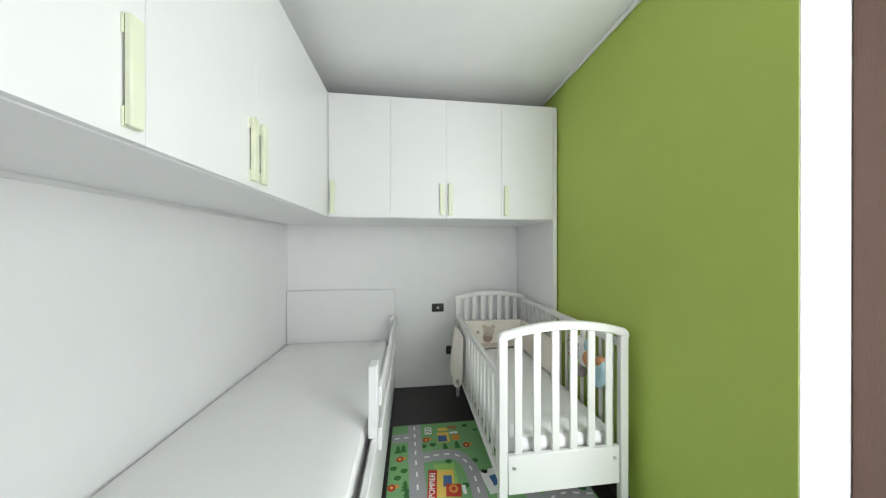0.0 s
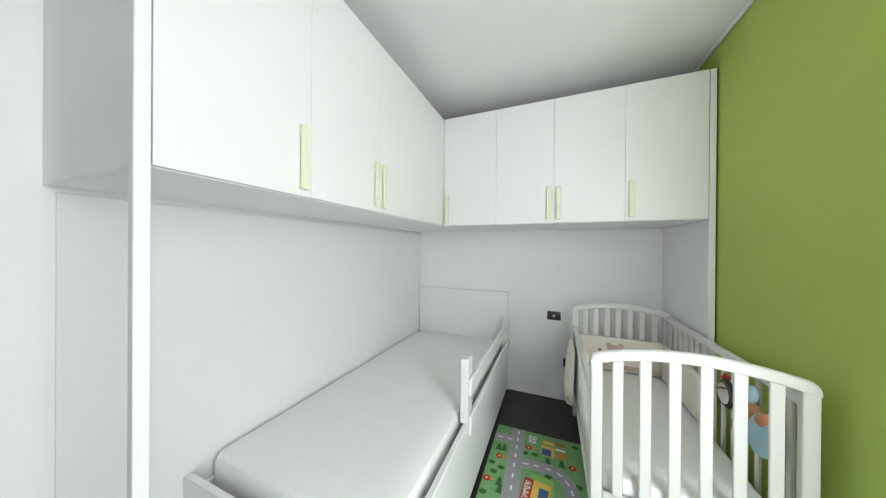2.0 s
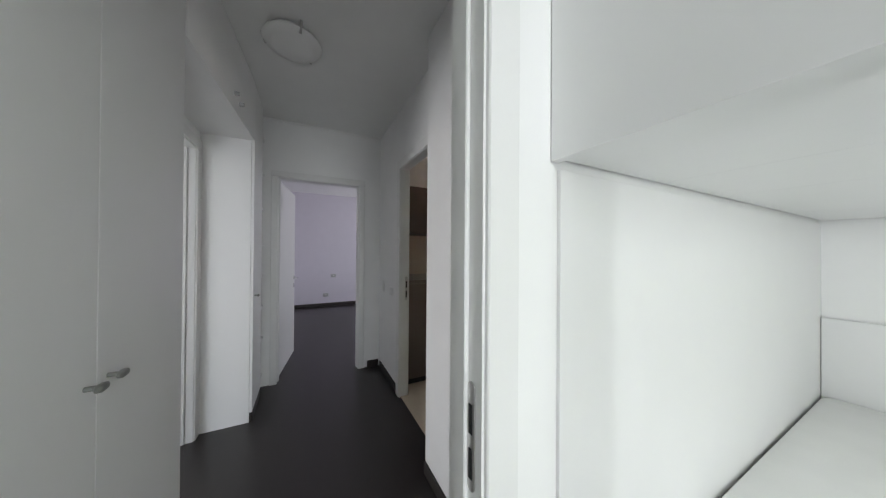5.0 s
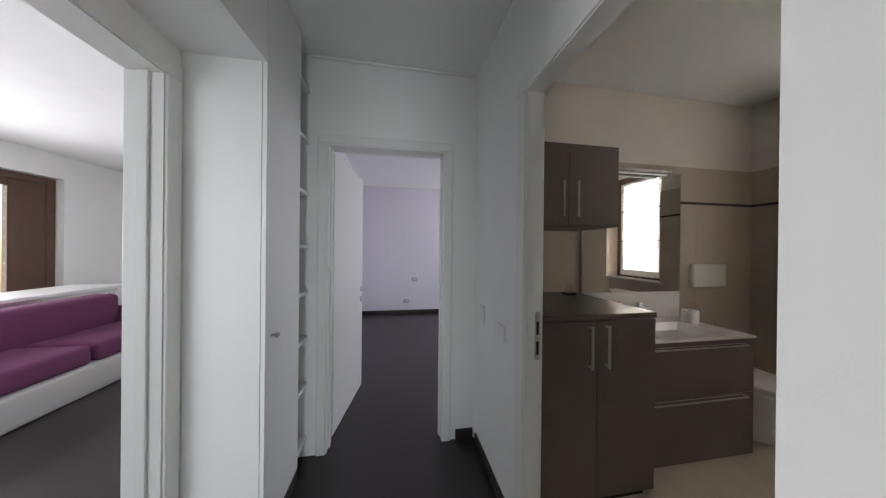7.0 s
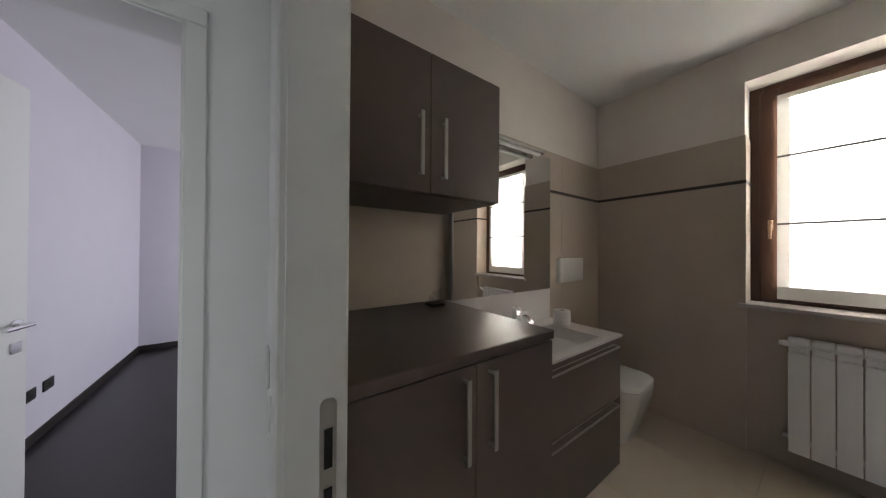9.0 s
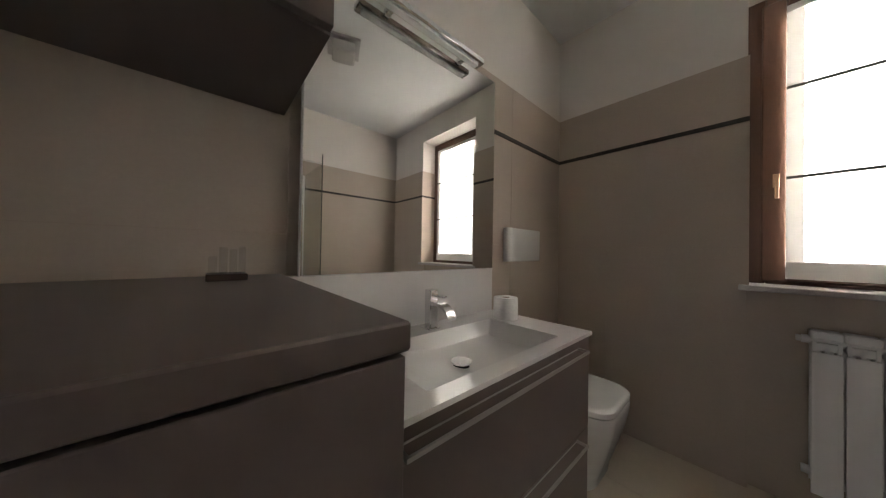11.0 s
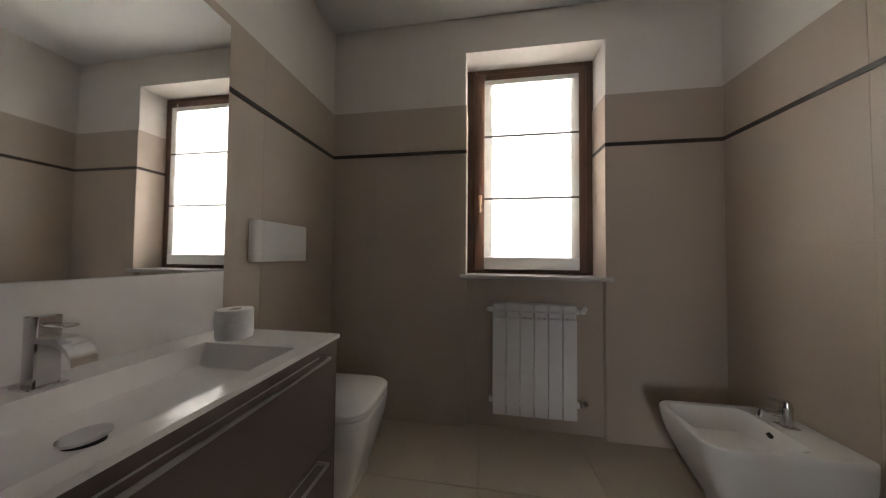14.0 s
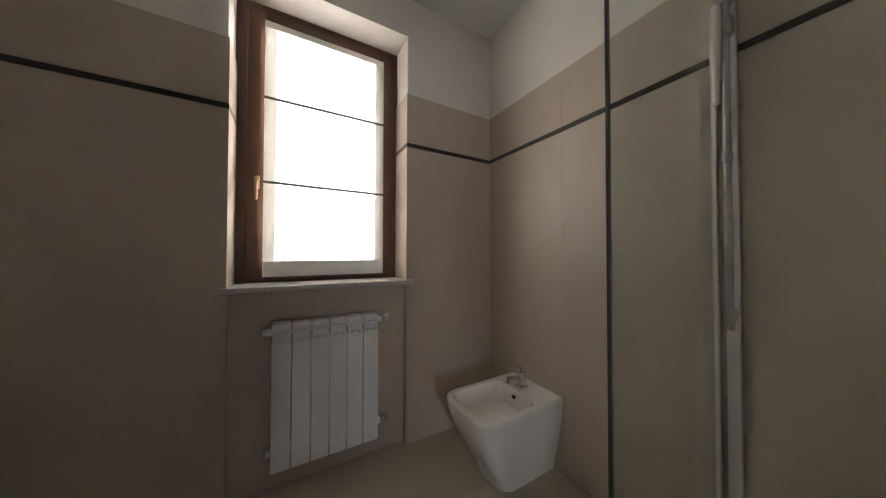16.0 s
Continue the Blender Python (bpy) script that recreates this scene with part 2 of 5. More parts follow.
structure("wall_kids_east", boxes((2.26, 2.58, -1.98, 0, 0, 2.75), (2.26, 2.58, -3.5, -3.25, 0, 2.75), (2.26, 2.58, -3.25, -1.98, 2.35, 2.75)), GREEN_WALL, "apple green painted wall")
structure("trim_kids_reveal", boxes((2.262, 2.50, -1.984, -1.98, 0, 2.35), (2.262, 2.50, -3.25, -3.246, 0, 2.35), (2.262, 2.50, -3.246, -1.984, 2.346, 2.35)), WHITE_WALL, "white plastered window reveal")

# corridor
BD0, BD1, BDH = -1.965, -1.15, 2.12
structure("wall_corridor_north", boxes((-2.76, BD0 - J, -2.13, -2.07, 0, 2.9), (BD1 + J, -0.12, -2.13, -2.07, 0, 2.9), (BD0 - J, BD1 + J, -2.13, -2.07, BDH + J, 2.9), (-1.09, -0.12, -2.25, -2.13, 0, 2.9)), WHITE_WALL, "white painted corridor wall with the bathroom doorway")
FD0, FD1, FDH = -3.168, -2.377, 2.1
structure("wall_corridor_west", boxes((-2.90, -2.76, -3.62, FD0 - J, 0, 2.9), (-2.90, -2.76, FD1 + J, -2.07, 0, 2.9), (-2.90, -2.76, FD0 - J, FD1 + J, FDH + J, 2.9)), WHITE_WALL, "white painted end wall of the corridor with a doorway")
structure("wall_corridor_south", lofted(boxes((-0.12, 0.0, -3.80, -3.62, 0, 2.75)), [[(-2.145, -3.62, z), (-1.001, -3.62, z), (-1.001, -3.352, z), (-2.145, -3.286, z)] for z in (2.225, 2.69)]), WHITE_WALL, "white plastered bulkhead over the corridor recess")
LD0, LD1, LDH = -2.06, -1.02, 2.08
structure("wall_living_north", boxes((-6.85, LD0 - J, -3.74, -3.62, 0, 2.85), (LD1 + J, 0.6, -3.74, -3.62, 0, 2.85), (LD0 - J, LD1 + J, -3.74, -3.62, LDH + J, 2.85)), WHITE_WALL, "white wall with the living room doorway")

# far room
structure("wall_far_south", boxes((-6.85, -2.90, -3.55, -3.42, 0, 2.85)), LILAC_WALL, "pale lilac painted wall of an empty room")
structure("wall_far_west", boxes((-6.85, -6.65, -3.42, 0.72, 0, 2.85)), LILAC_WALL, "pale lilac painted wall of an empty room")
# Window opening assumed here, never in view; it admits the far room's lamp.
structure("wall_far_north", boxes((-6.65, -6.3, 0.5, 0.72, 0, 2.85), (-4.7, -2.92, 0.5, 0.72, 0, 2.85), (-6.3, -4.7, 0.5, 0.72, 2.5, 2.85), (-6.3, -4.7, 0.5, 0.72, 0, 0.5)), LILAC_WALL, "pale lilac wall with an assumed, unseen window opening")

# living room
structure("wall_living_west", boxes((-6.85, -6.65, -7.9, -3.74, 0, 2.85)), WHITE_WALL, "white living room wall")
# The opening is made up, out of view, to let the fill lamp in.
structure("wall_living_east", boxes((0.4, 0.6, -7.9, -5.9, 0, 2.85), (0.4, 0.6, -4.3, -3.74, 0, 2.85), (0.4, 0.6, -5.9, -4.3, 2.4, 2.85), (0.4, 0.6, -5.9, -4.3, 0, 0.3)), WHITE_WALL, "white living room wall with an unseen opening added for a lamp")
# Glazed door, plus an invented opening beside it for the corridor fill.
structure("wall_living_south", boxes((-6.65, -5.71, -7.95, -7.55, 0, 2.85), (-4.01, -3.95, -7.95, -7.55, 0, 2.85), (-2.45, 0.4, -7.95, -7.55, 0, 2.85), (-3.95, -2.45, -7.95, -7.55, 2.4, 2.85), (-3.95, -2.45, -7.95, -7.55, 0, 0.3), (-5.71, -4.01, -7.95, -7.55, 2.36, 2.85)), WHITE_WALL, "white living room wall with a glazed door and an added lamp opening")

# bathroom shell
WX0, WX1, WZ0, WZ1 = -1.85, -0.972, 1.0, 2.51
structure("wall_bath_west", boxes((-2.92, -2.81, -2.07, 0.9, 0, 2.9)), WARM_WALL, "white painted bathroom wall above the tiling")
structure("wall_bath_east", boxes((-0.325, -0.12, -2.07, 0.9, 0, 2.9)), WARM_WALL, "white painted bathroom wall above the tiling")
structure("wall_bath_north", boxes((-2.81, WX0, 0.56, 0.9, 0, 2.9), (WX1, -0.325, 0.56, 0.9, 0, 2.9), (WX0, WX1, 0.56, 0.9, WZ1, 2.9), (WX0, WX1, 0.605, 0.9, 0, WZ0)), WARM_WALL, "white painted bathroom window wall")
structure("wall_bath_south", boxes((-2.81, BD0 - J, -2.069, -2.06, 0, 2.755), (BD1 + J, -0.325, -2.069, -2.06, 0, 2.755), (BD0 - J, BD1 + J, -2.069, -2.06, BDH + J, 2.755)), WARM_WALL, "white painted bathroom wall beside the door")


# ---- doors, frames and skirtings ----
def door_frame(name, label, axis, face0, face1, lo, hi, top, width=0.085, stops=True):
    """A white lined doorway: jamb lining through the wall and flat architraves on both faces.
    axis 'x': the wall stands across x, between face0 and face1, and the opening runs from lo to hi in y."""
    root = thing(name, label, "door frame")
    tagged(root, kind="structure")

    def dims(a0, a1, b0, b1, z0, z1):
        return (a0, a1, b0, b1, z0, z1) if axis == "x" else (b0, b1, a0, a1, z0, z1)

    f0, f1 = face0 - 0.004, face1 + 0.004
    part("jamb", boxes(dims(f0, f1, lo - 0.03, lo, 0, top)), DOOR_WHITE, root)
    part("jamb", boxes(dims(f0, f1, hi, hi + 0.03, 0, top)), DOOR_WHITE, root)
    part("head", boxes(dims(f0, f1, lo - 0.03, hi + 0.03, top, top + 0.03)), DOOR_WHITE, root)
    mid = (face0 + face1) / 2
    if stops:
        part("stop", boxes(dims(mid - 0.02, mid + 0.02, lo, lo + 0.012, 0, top), bevel=0.003), DOOR_WHITE, root)
    part("stop", boxes(dims(mid - 0.02, mid + 0.02, hi - 0.012, hi, 0, top), bevel=0.003), DOOR_WHITE, root)
    for g0, g1 in ((face0 - 0.016, face0), (face1, face1 + 0.016)):
        part("architrave", boxes(dims(g0, g1, lo - width, lo - 0.006, 0, top + 0.006), bevel=0.004), DOOR_WHITE, root)
        part("architrave", boxes(dims(g0, g1, hi + 0.006, hi + width, 0, top + 0.006), bevel=0.004), DOOR_WHITE, root)
        part("architrave", boxes(dims(g0, g1, lo - width, hi + width, top + 0.006, top + width), bevel=0.004), DOOR_WHITE, root)
    return root


def strike_plate(root, m):
    """A steel latch plate with two dark mouths, in its own plane x, z."""
    bm = bmesh.new()
    ring = rounded_ring(-0.012, 0.012, -0.11, 0.11, 0, 0.011, 4)
    lofted(bm, [[(x, 0, z) for x, z, _ in ring], [(x, -0.003, z) for x, z, _ in ring]])
    bm.transform(m)
    plate = part("strike_plate", bm, STEEL, root, "steel latch plate")
    for z in (0.035, -0.055):
        bm = boxes((-0.006, 0.006, -0.0045, -0.0025, z - 0.03, z + 0.03))
        bm.transform(m)
        part("mouth", bm, DARK, plate, "dark latch hole")


kids_frame = door_frame("door_frame_kids", "white lacquered frame of an open doorway", "x", -0.12, 0.0, KD0, KD1, KDH)
strike_plate(kids_frame, pose(-0.028, KD1 - 0.001, 0.99, 0, 0, 0))
door_frame("door_frame_far", "white lacquered door frame at the corridor's end", "x", -2.90, -2.76, FD0, FD1, FDH, 0.065)
bath_frame = door_frame("door_frame_bath", "white lacquered bathroom door frame", "y", -2.13, -2.06, BD0, BD1, BDH, stops=False)
strike_plate(bath_frame, pose(BD0 + 0.001, -2.076, 1.01, 0, 0, -90) @ Matrix.Scale(-1, 4, (0, 1, 0)))
door_frame("door_frame_living", "white lacquered living room door frame", "y", -3.74, -3.62, LD0, LD1, LDH, 0.08)


def lever_handle(root, m):
    """Steel lever on a rose, with a square key plate below, facing +y."""
    bm = bmesh.new()
    rod(bm, (0, 0, 0), (0, 0.008, 0), 0.026, 20)
    rod(bm, (0, 0.008, 0), (0, 0.05, 0), 0.009)
    rod(bm, (-0.005, 0.05, 0), (0.125, 0.05, 0), 0.009)
    bm.transform(m)
    part("door_handle", bm, CHROME, root, "satin steel lever handle")
    bm = boxes((-0.026, 0.026, 0, 0.006, -0.125, -0.075), bevel=0.002)
    bm.transform(m)
    part("key_plate", bm, CHROME, root, "square steel key plate")


def door_leaf(name, label, hinge, end, height):
    """A smooth white leaf from its hinge to its free end, with lever handles and hinges."""
    root = thing(name, label, "door", (hinge[0], hinge[1], 0))
    tagged(root, kind="structure")
    w = math.hypot(end[0] - hinge[0], end[1] - hinge[1])
    m = pose(hinge[0], hinge[1], 0, 0, 0, math.degrees(math.atan2(end[1] - hinge[1], end[0] - hinge[0])))
    bm = boxes((0, w, -0.022, 0.022, 0.008, height), bevel=0.003)
    bm.transform(m)
    part("leaf", bm, DOOR_WHITE, root)
    lever_handle(root, m @ pose(w - 0.06, -0.022, 0.995, 180, 0, 0) @ Matrix.Scale(-1, 4, (0, 0, 1)) @ Matrix.Scale(-1, 4, (1, 0, 0)))
    lever_handle(root, m @ pose(w - 0.06, 0.022, 0.995) @ Matrix.Scale(-1, 4, (1, 0, 0)))
    for z in (0.25, 1.05, 1.85):
        bm = bmesh.new()
        rod(bm, (0, 0.026, z - 0.04), (0, 0.026, z + 0.04), 0.007)
        bm.transform(m)
        part("hinge", bm, STEEL, root, "steel hinge")
    return root


door_leaf("door_1", "white smooth door standing wide open into the empty room", (-2.915, -3.185), (-3.68, -3.071), 2.09)


def skirting(name, runs):
    bm = bmesh.new()
    for d in runs:
        box(bm, *d, 0.0, 0.075, bevel=0.003)
    tagged(mesh_object(name, bm, SKIRTING), "dark wood-effect skirting board along the wall", "skirting", kind="structure")


skirting("baseboard_corridor", [(-2.70, BD0 - 0.07, -2.142, -2.13), (-1.09, -0.14, -2.262, -2.25), (-2.76, -2.748, FD1 + 0.105, -2.142), (-2.56, -2.148, -3.297, -3.285)])
skirting("baseboard_far_room", [(-6.65, -2.91, -3.42, -3.408), (-6.65, -6.638, -3.408, 0.5)])
skirting("baseboard_kids", [(2.248, 2.26, -1.98, -0.72), (0.0, 2.26, -3.5, -3.488), (0.0, 0.012, -2.52, -2.45)])

# ---- children's room: wall units ----
CAB_Z0, CAB_Z1 = 1.57, 2.43


def bridge_handle(bm, cx, z0, z1):
    """A tall flat pull that stands off the door (front faces -y, door face at y = 0)."""
    box(bm, cx - 0.015, cx + 0.015, -0.020, -0.0055, z0, z1, bevel=0.003)
    box(bm, cx - 0.015, cx + 0.015, -0.0055, 0.0, z1 - 0.04, z1, bevel=0.0008)
    box(bm, cx - 0.015, cx + 0.015, -0.0055, 0.0, z0, z0 + 0.04, bevel=0.0008)


def wall_unit(m, width, depth, handle_x, label, group="white wall units"):
    """A hung cupboard, its front at local y = 0 facing -y, from x = 0 to width."""
    root = thing("wall_cabinet", label, "cabinet", m.translation, group)
    bm = boxes((0.0, width, 0.022, depth - 0.018, CAB_Z0, CAB_Z1 - 0.002), bevel=0.001)
    bm.transform(m)
    part("body", bm, LACQUER, root)
    bm = boxes((0.0006, width - 0.0006, 0.0, 0.0205, CAB_Z0 + 0.003, CAB_Z1), bevel=0.0008)
    bm.transform(m)
    door = part("door", bm, LACQUER, root)
    bm = bmesh.new()
    bridge_handle(bm, handle_x, CAB_Z0 + 0.025, CAB_Z0 + 0.25)
    bm.transform(m)
    part("handle", bm, PALE_GREEN, door, "pale green bar handle")
    return root


U_LABEL = "white lacquered wall cupboard with a pale green bar handle"
for y0, y1, hx in ((-2.40, -1.979, 0.385), (-1.979, -1.562, 0.385), (-1.562, -0.70, 0.03)):
    wall_unit(pose(0.572, y0, 0, 0, 0, 90), y1 - y0, 0.571, hx, U_LABEL)
for x0, x1, hx in ((0.574, 0.996, 0.03), (0.996, 1.396, 0.368), (1.396, 1.812, 0.03), (1.812, 2.218, 0.034)):
    wall_unit(pose(x0, -0.70, 0), x1 - x0, 0.699, hx, U_LABEL)
corner = thing("wall_cabinet", "white lacquered corner wall cupboard above the bed", "cabinet", (0, -0.7, CAB_Z0), "white wall units")
part("body", boxes((0.018, 0.570, -0.698, -0.018, CAB_Z0, CAB_Z1 - 0.002)), LACQUER, corner)

end_frame = thing("wardrobe_end_frame", "white lacquered end frame that carries the wall cupboards", "wardrobe frame", (0.55, -2.42, 0))
part("post", boxes((0.550, 0.574, -2.430, -2.402, 0, CAB_Z1), bevel=0.002), LACQUER, end_frame)
part("back_panel", boxes((0.0, 0.010, -2.4015, -0.0005, 0.0, 1.552), bevel=0.001), LACQUER, end_frame)
part("side_panel", boxes((0.002, 0.549, -2.424, -2.402, CAB_Z0 - 0.002, CAB_Z1), bevel=0.001), LACQUER, end_frame)
side_tall = thing("wardrobe_side_panel", "tall white lacquered side panel against the green wall", "wardrobe panel", (2.23, -0.35, 0))
part("panel", boxes((2.220, 2.250, -0.70, -0.002, 0, CAB_Z1), bevel=0.0015), LACQUER, side_tall)

# ---- bed ----
bed = thing("single_bed", "white single bed with a plain headboard along the wall", "bed", (0.5, -1.0, 0))
part("headboard", boxes((0.012, 0.985, -0.032, -0.003, 0.0, 0.965), bevel=0.006), LACQUER, bed)
part("side_board", boxes((0.955, 0.985, -2.10, -0.034, 0.03, 0.455), bevel=0.004), LACQUER, bed)
part("side_board", boxes((0.012, 0.036, -2.07, -0.034, 0.03, 0.385), bevel=0.004), LACQUER, bed)
part("foot_board", boxes((0.012, 0.954, -2.10, -2.071, 0.03, 0.455), bevel=0.004), LACQUER, bed)
part("slat_base", boxes((0.037, 0.954, -2.070, -0.034, 0.29, 0.31)), LACQUER, bed)
for px, py in ((0.03, -2.07), (0.90, -2.07), (0.03, -0.09), (0.90, -0.09)):
    part("foot", boxes((px, px + 0.05, py, py + 0.05, 0, 0.031)), DARK, bed, "dark foot")
# Shade below the side board, put in as a near-black strip.
part("kick_shade_strip", boxes((0.93, 0.95, -2.05, -0.04, 0.0, 0.03)), DARK, bed, "near-black strip painted as the shade under the side board")


def soft_slab(x0, x1, y0, y1, z0, z1, r_plan, r_edge, crease=0.0, seg=7):
    """A cushion-like slab with rounded corners and edges and a gently uneven top."""
    bm = bmesh.new()
    rings = []
    steps = [(z0, 0.75), (z0 + 0.25 * r_edge, 0.3), (z0 + r_edge, 0.0), (z1 - r_edge, 0.0), (z1 - 0.3 * r_edge, 0.3), (z1, 1.0)]
    for z, k in steps:
        i = k * r_edge
        rings.append(rounded_ring(x0 + i, x1 - i, y0 + i, y1 - i, z, max(0.004, r_plan - i), seg))
    lofted(bm, rings, True, False)
    top = rings[-1]
    # concentric rings close the top
    cx, cy = (x0 + x1) / 2, (y0 + y1) / 2
    last = [v for v in bm.verts if abs(v.co.z - z1) < 1e-6][-len(top):]
    for s in (0.8, 0.55, 0.3, 0.1):
        nxt = [bm.verts.new((cx + (p[0] - cx) * s, cy + (p[1] - cy) * s, z1 + crease * noise.noise(Vector((p[0] * s * 5, p[1] * s * 5, 3))))) for p in top]
        for i in range(len(top)):
            j = (i + 1) % len(top)
            bm.faces.new((last[i], last[j], nxt[j], nxt[i]))
        last = nxt
    bm.faces.new(last)
    return bm


mattress = thing("mattress", "white sheeted mattress with rounded corners on the bed", "mattress", (0.5, -1.0, 0.31))
part("sheet", soft_slab(0.014, 0.922, -2.015, -0.036, 0.325, 0.488, 0.06, 0.035, 0.006), FABRIC, mattress)
part("core", soft_slab(0.038, 0.916, -2.009, -0.042, 0.312, 0.340, 0.055, 0.008), CREAM, mattress, "cream mattress underside")
guard = thing("bed_guard_rail", "white wooden guard rail screwed to the bed side", "bed rail", (0.97, -0.7, 0.36))
part("post", boxes((0.940, 0.985, -1.345, -1.265, 0.456, 0.80), bevel=0.005), LACQUER, guard)
part("post", boxes((0.940, 0.985, -0.12, -0.04, 0.456, 0.72), bevel=0.005), LACQUER, guard)
part("rail", boxes((0.9855, 1.005, -1.345, -0.04, 0.61, 0.70), bevel=0.004), LACQUER, guard)
part("rail", boxes((0.9855, 1.005, -1.345, -0.04, 0.40, 0.505), bevel=0.004), LACQUER, guard)

# ---- cot ----
CX0, CX1, CY0, CY1 = 1.545, 2.205, -1.435, -0.20
cot = thing("baby_cot", "white slatted wooden cot on castors with arched ends", "cot", (1.87, -0.8, 0))


def cot_end(y, low, high, n):
    """An arched end panel: posts, bowed top rail, flat slats and a solid bottom board."""
    mid = (CX0 + CX1) / 2
    half = (CX1 - CX0) / 2
    arch = lambda x: low + (high - low) * (1 - ((x - mid) / half) ** 2)
    for x in (CX0 + 0.0006, CX1 - 0.0426):
        part("post", boxes((x, x + 0.042, y + 0.0006, y + 0.0314, 0.09, low - 0.03), bevel=0.004), COT_WHITE, cot)
    bm = bmesh.new()
    rings = []
    ends = (0.0, 0.002, 0.006, 0.012, 0.019)
    xs = [CX0 + d for d in ends] + [CX0 + 0.03 + (CX1 - CX0 - 0.06) * i / 16 for i in range(17)] + [CX1 - d for d in reversed(ends)]
    for x in xs:
        d = min(x - CX0, CX1 - x)
        z = arch(x) - (0.019 * (1 - math.sqrt(1 - (1 - d / 0.019) ** 2)) if d < 0.019 else 0)
        bot = arch(x) - 0.042
        rings.append([(x, y + 0.004, bot), (x, y + 0.028, bot), (x, y + 0.032, bot + 0.004), (x, y + 0.032, z - 0.010), (x, y + 0.029, z - 0.004), (x, y + 0.022, z),
                      (x, y + 0.010, z), (x, y + 0.003, z - 0.004), (x, y, z - 0.010), (x, y, bot + 0.004)])
    lofted(bm, rings)
    part("top_rail", bm, COT_WHITE, cot, "arched top rail")
    part("bottom_board", boxes((CX0 + 0.046, CX1 - 0.046, y + 0.004, y + 0.026, 0.20, 0.385), bevel=0.004), COT_WHITE, cot)
    for i in range(n):
        x = CX0 + 0.098 + (CX1 - CX0 - 0.196) * i / (n - 1)
        part("slat", boxes((x - 0.019, x + 0.019, y + 0.009, y + 0.021, 0.385, arch(x) - 0.04), bevel=0.003), COT_WHITE, cot)
    for x in (CX0 + 0.075, CX1 - 0.075):
        bm = bmesh.new()
        rod(bm, (x, y - 0.003, 0.33), (x, y + 0.004, 0.33), 0.008, 12)
        part("bolt", bm, STEEL, cot, "steel bolt head")


cot_end(CY0, 0.955, 1.005, 6)
cot_end(CY1 - 0.03, 0.915, 0.965, 7)


def cot_side(x, top, bottom):
    y0, y1 = CY0 + 0.032, CY1 - 0.032
    part("side_rail", boxes((x, x + 0.026, y0, y1, top - 0.04, top), bevel=0.006), COT_WHITE, cot)
    part("side_rail", boxes((x, x + 0.026, y0, y1, bottom, bottom + 0.04), bevel=0.006), COT_WHITE, cot)
    for i in range(14):
        y = y0 + (y1 - y0) * (i + 0.7) / 14.4
        part("slat", boxes((x + 0.007, x + 0.019, y - 0.012, y + 0.012, bottom + 0.04, top - 0.04), bevel=0.002), COT_WHITE, cot)


cot_side(CX0 + 0.008, 0.755, 0.235)
cot_side(CX1 - 0.034, 0.90, 0.235)
part("mattress_board", boxes((CX0 + 0.036, CX1 - 0.036, CY0 + 0.034, CY1 - 0.034, 0.30, 0.318)), COT_WHITE, cot)
for x in (CX0 + 0.022, CX1 - 0.022):
    for y in (CY0 + 0.015, CY1 - 0.015):
        bm = bmesh.new()
        rod(bm, (x - 0.012, y, 0.032), (x + 0.012, y, 0.032), 0.032, 18)
        wheel = part("castor", bm, GREY_PLASTIC, cot, "grey plastic castor wheel")
        part("fork", boxes((x - 0.016, x + 0.016, y - 0.012, y + 0.012, 0.05, 0.092), bevel=0.003), STEEL, wheel)

cot_mattress = thing("cot_mattress", "small white sheeted mattress in the cot", "mattress", (1.87, -0.8, 0.32))
part("sheet", soft_slab(CX0 + 0.045, CX1 - 0.045, CY0 + 0.04, CY1 - 0.045, 0.345, 0.445, 0.04, 0.035, 0.006), FABRIC, cot_mattress)
part("core", soft_slab(CX0 + 0.05, CX1 - 0.05, CY0 + 0.045, CY1 - 0.05, 0.32, 0.352, 0.035, 0.01), CREAM, cot_mattress, "cream mattress underside")


def padded(bm, x0, x1, y0, y1, z0, z1, r):
    return box(bm, x0, x1, y0, y1, z0, z1, bevel=r, seg=3)


bumper = thing("cot_bumper", "cream quilted bumper pad tied round the cot's head", "bumper pad", (1.87, -0.25, 0.45))
part("end_pad", padded(bmesh.new(), CX0 + 0.05, CX1 - 0.05, CY1 - 0.075, CY1 - 0.036, 0.447, 0.70, 0.016), CREAM, bumper)
part("side_pad", padded(bmesh.new(), CX1 - 0.075, CX1 - 0.037, CY1 - 0.62, CY1 - 0.08, 0.447, 0.70, 0.016), CREAM, bumper)
part("side_pad", padded(bmesh.new(), CX0 + 0.037, CX0 + 0.075, CY1 - 0.50, CY1 - 0.08, 0.447, 0.70, 0.016), CREAM, bumper)
BEIGE = plain("beige_applique", (0.60, 0.51, 0.42), 0.9)
BROWN_FELT = plain("brown_applique", (0.36, 0.27, 0.21), 0.9)
for x, z, r, mat in ((1.84, 0.60, 0.05, BEIGE), (1.80, 0.645, 0.02, BEIGE), (1.88, 0.645, 0.02, BEIGE), (1.83, 0.55, 0.045, BROWN_FELT), (1.74, 0.60, 0.013, BROWN_FELT)):
    bm = bmesh.new()
    rod(bm, (x, CY1 - 0.08, z), (x, CY1 - 0.074, z), r, 20)
    part("applique", bm, mat, bumper, "beige felt patch")
part("border", boxes((CX0 + 0.06, CX1 - 0.06, CY1 - 0.079, CY1 - 0.073, 0.465, 0.50)), BEIGE, bumper, "beige band")


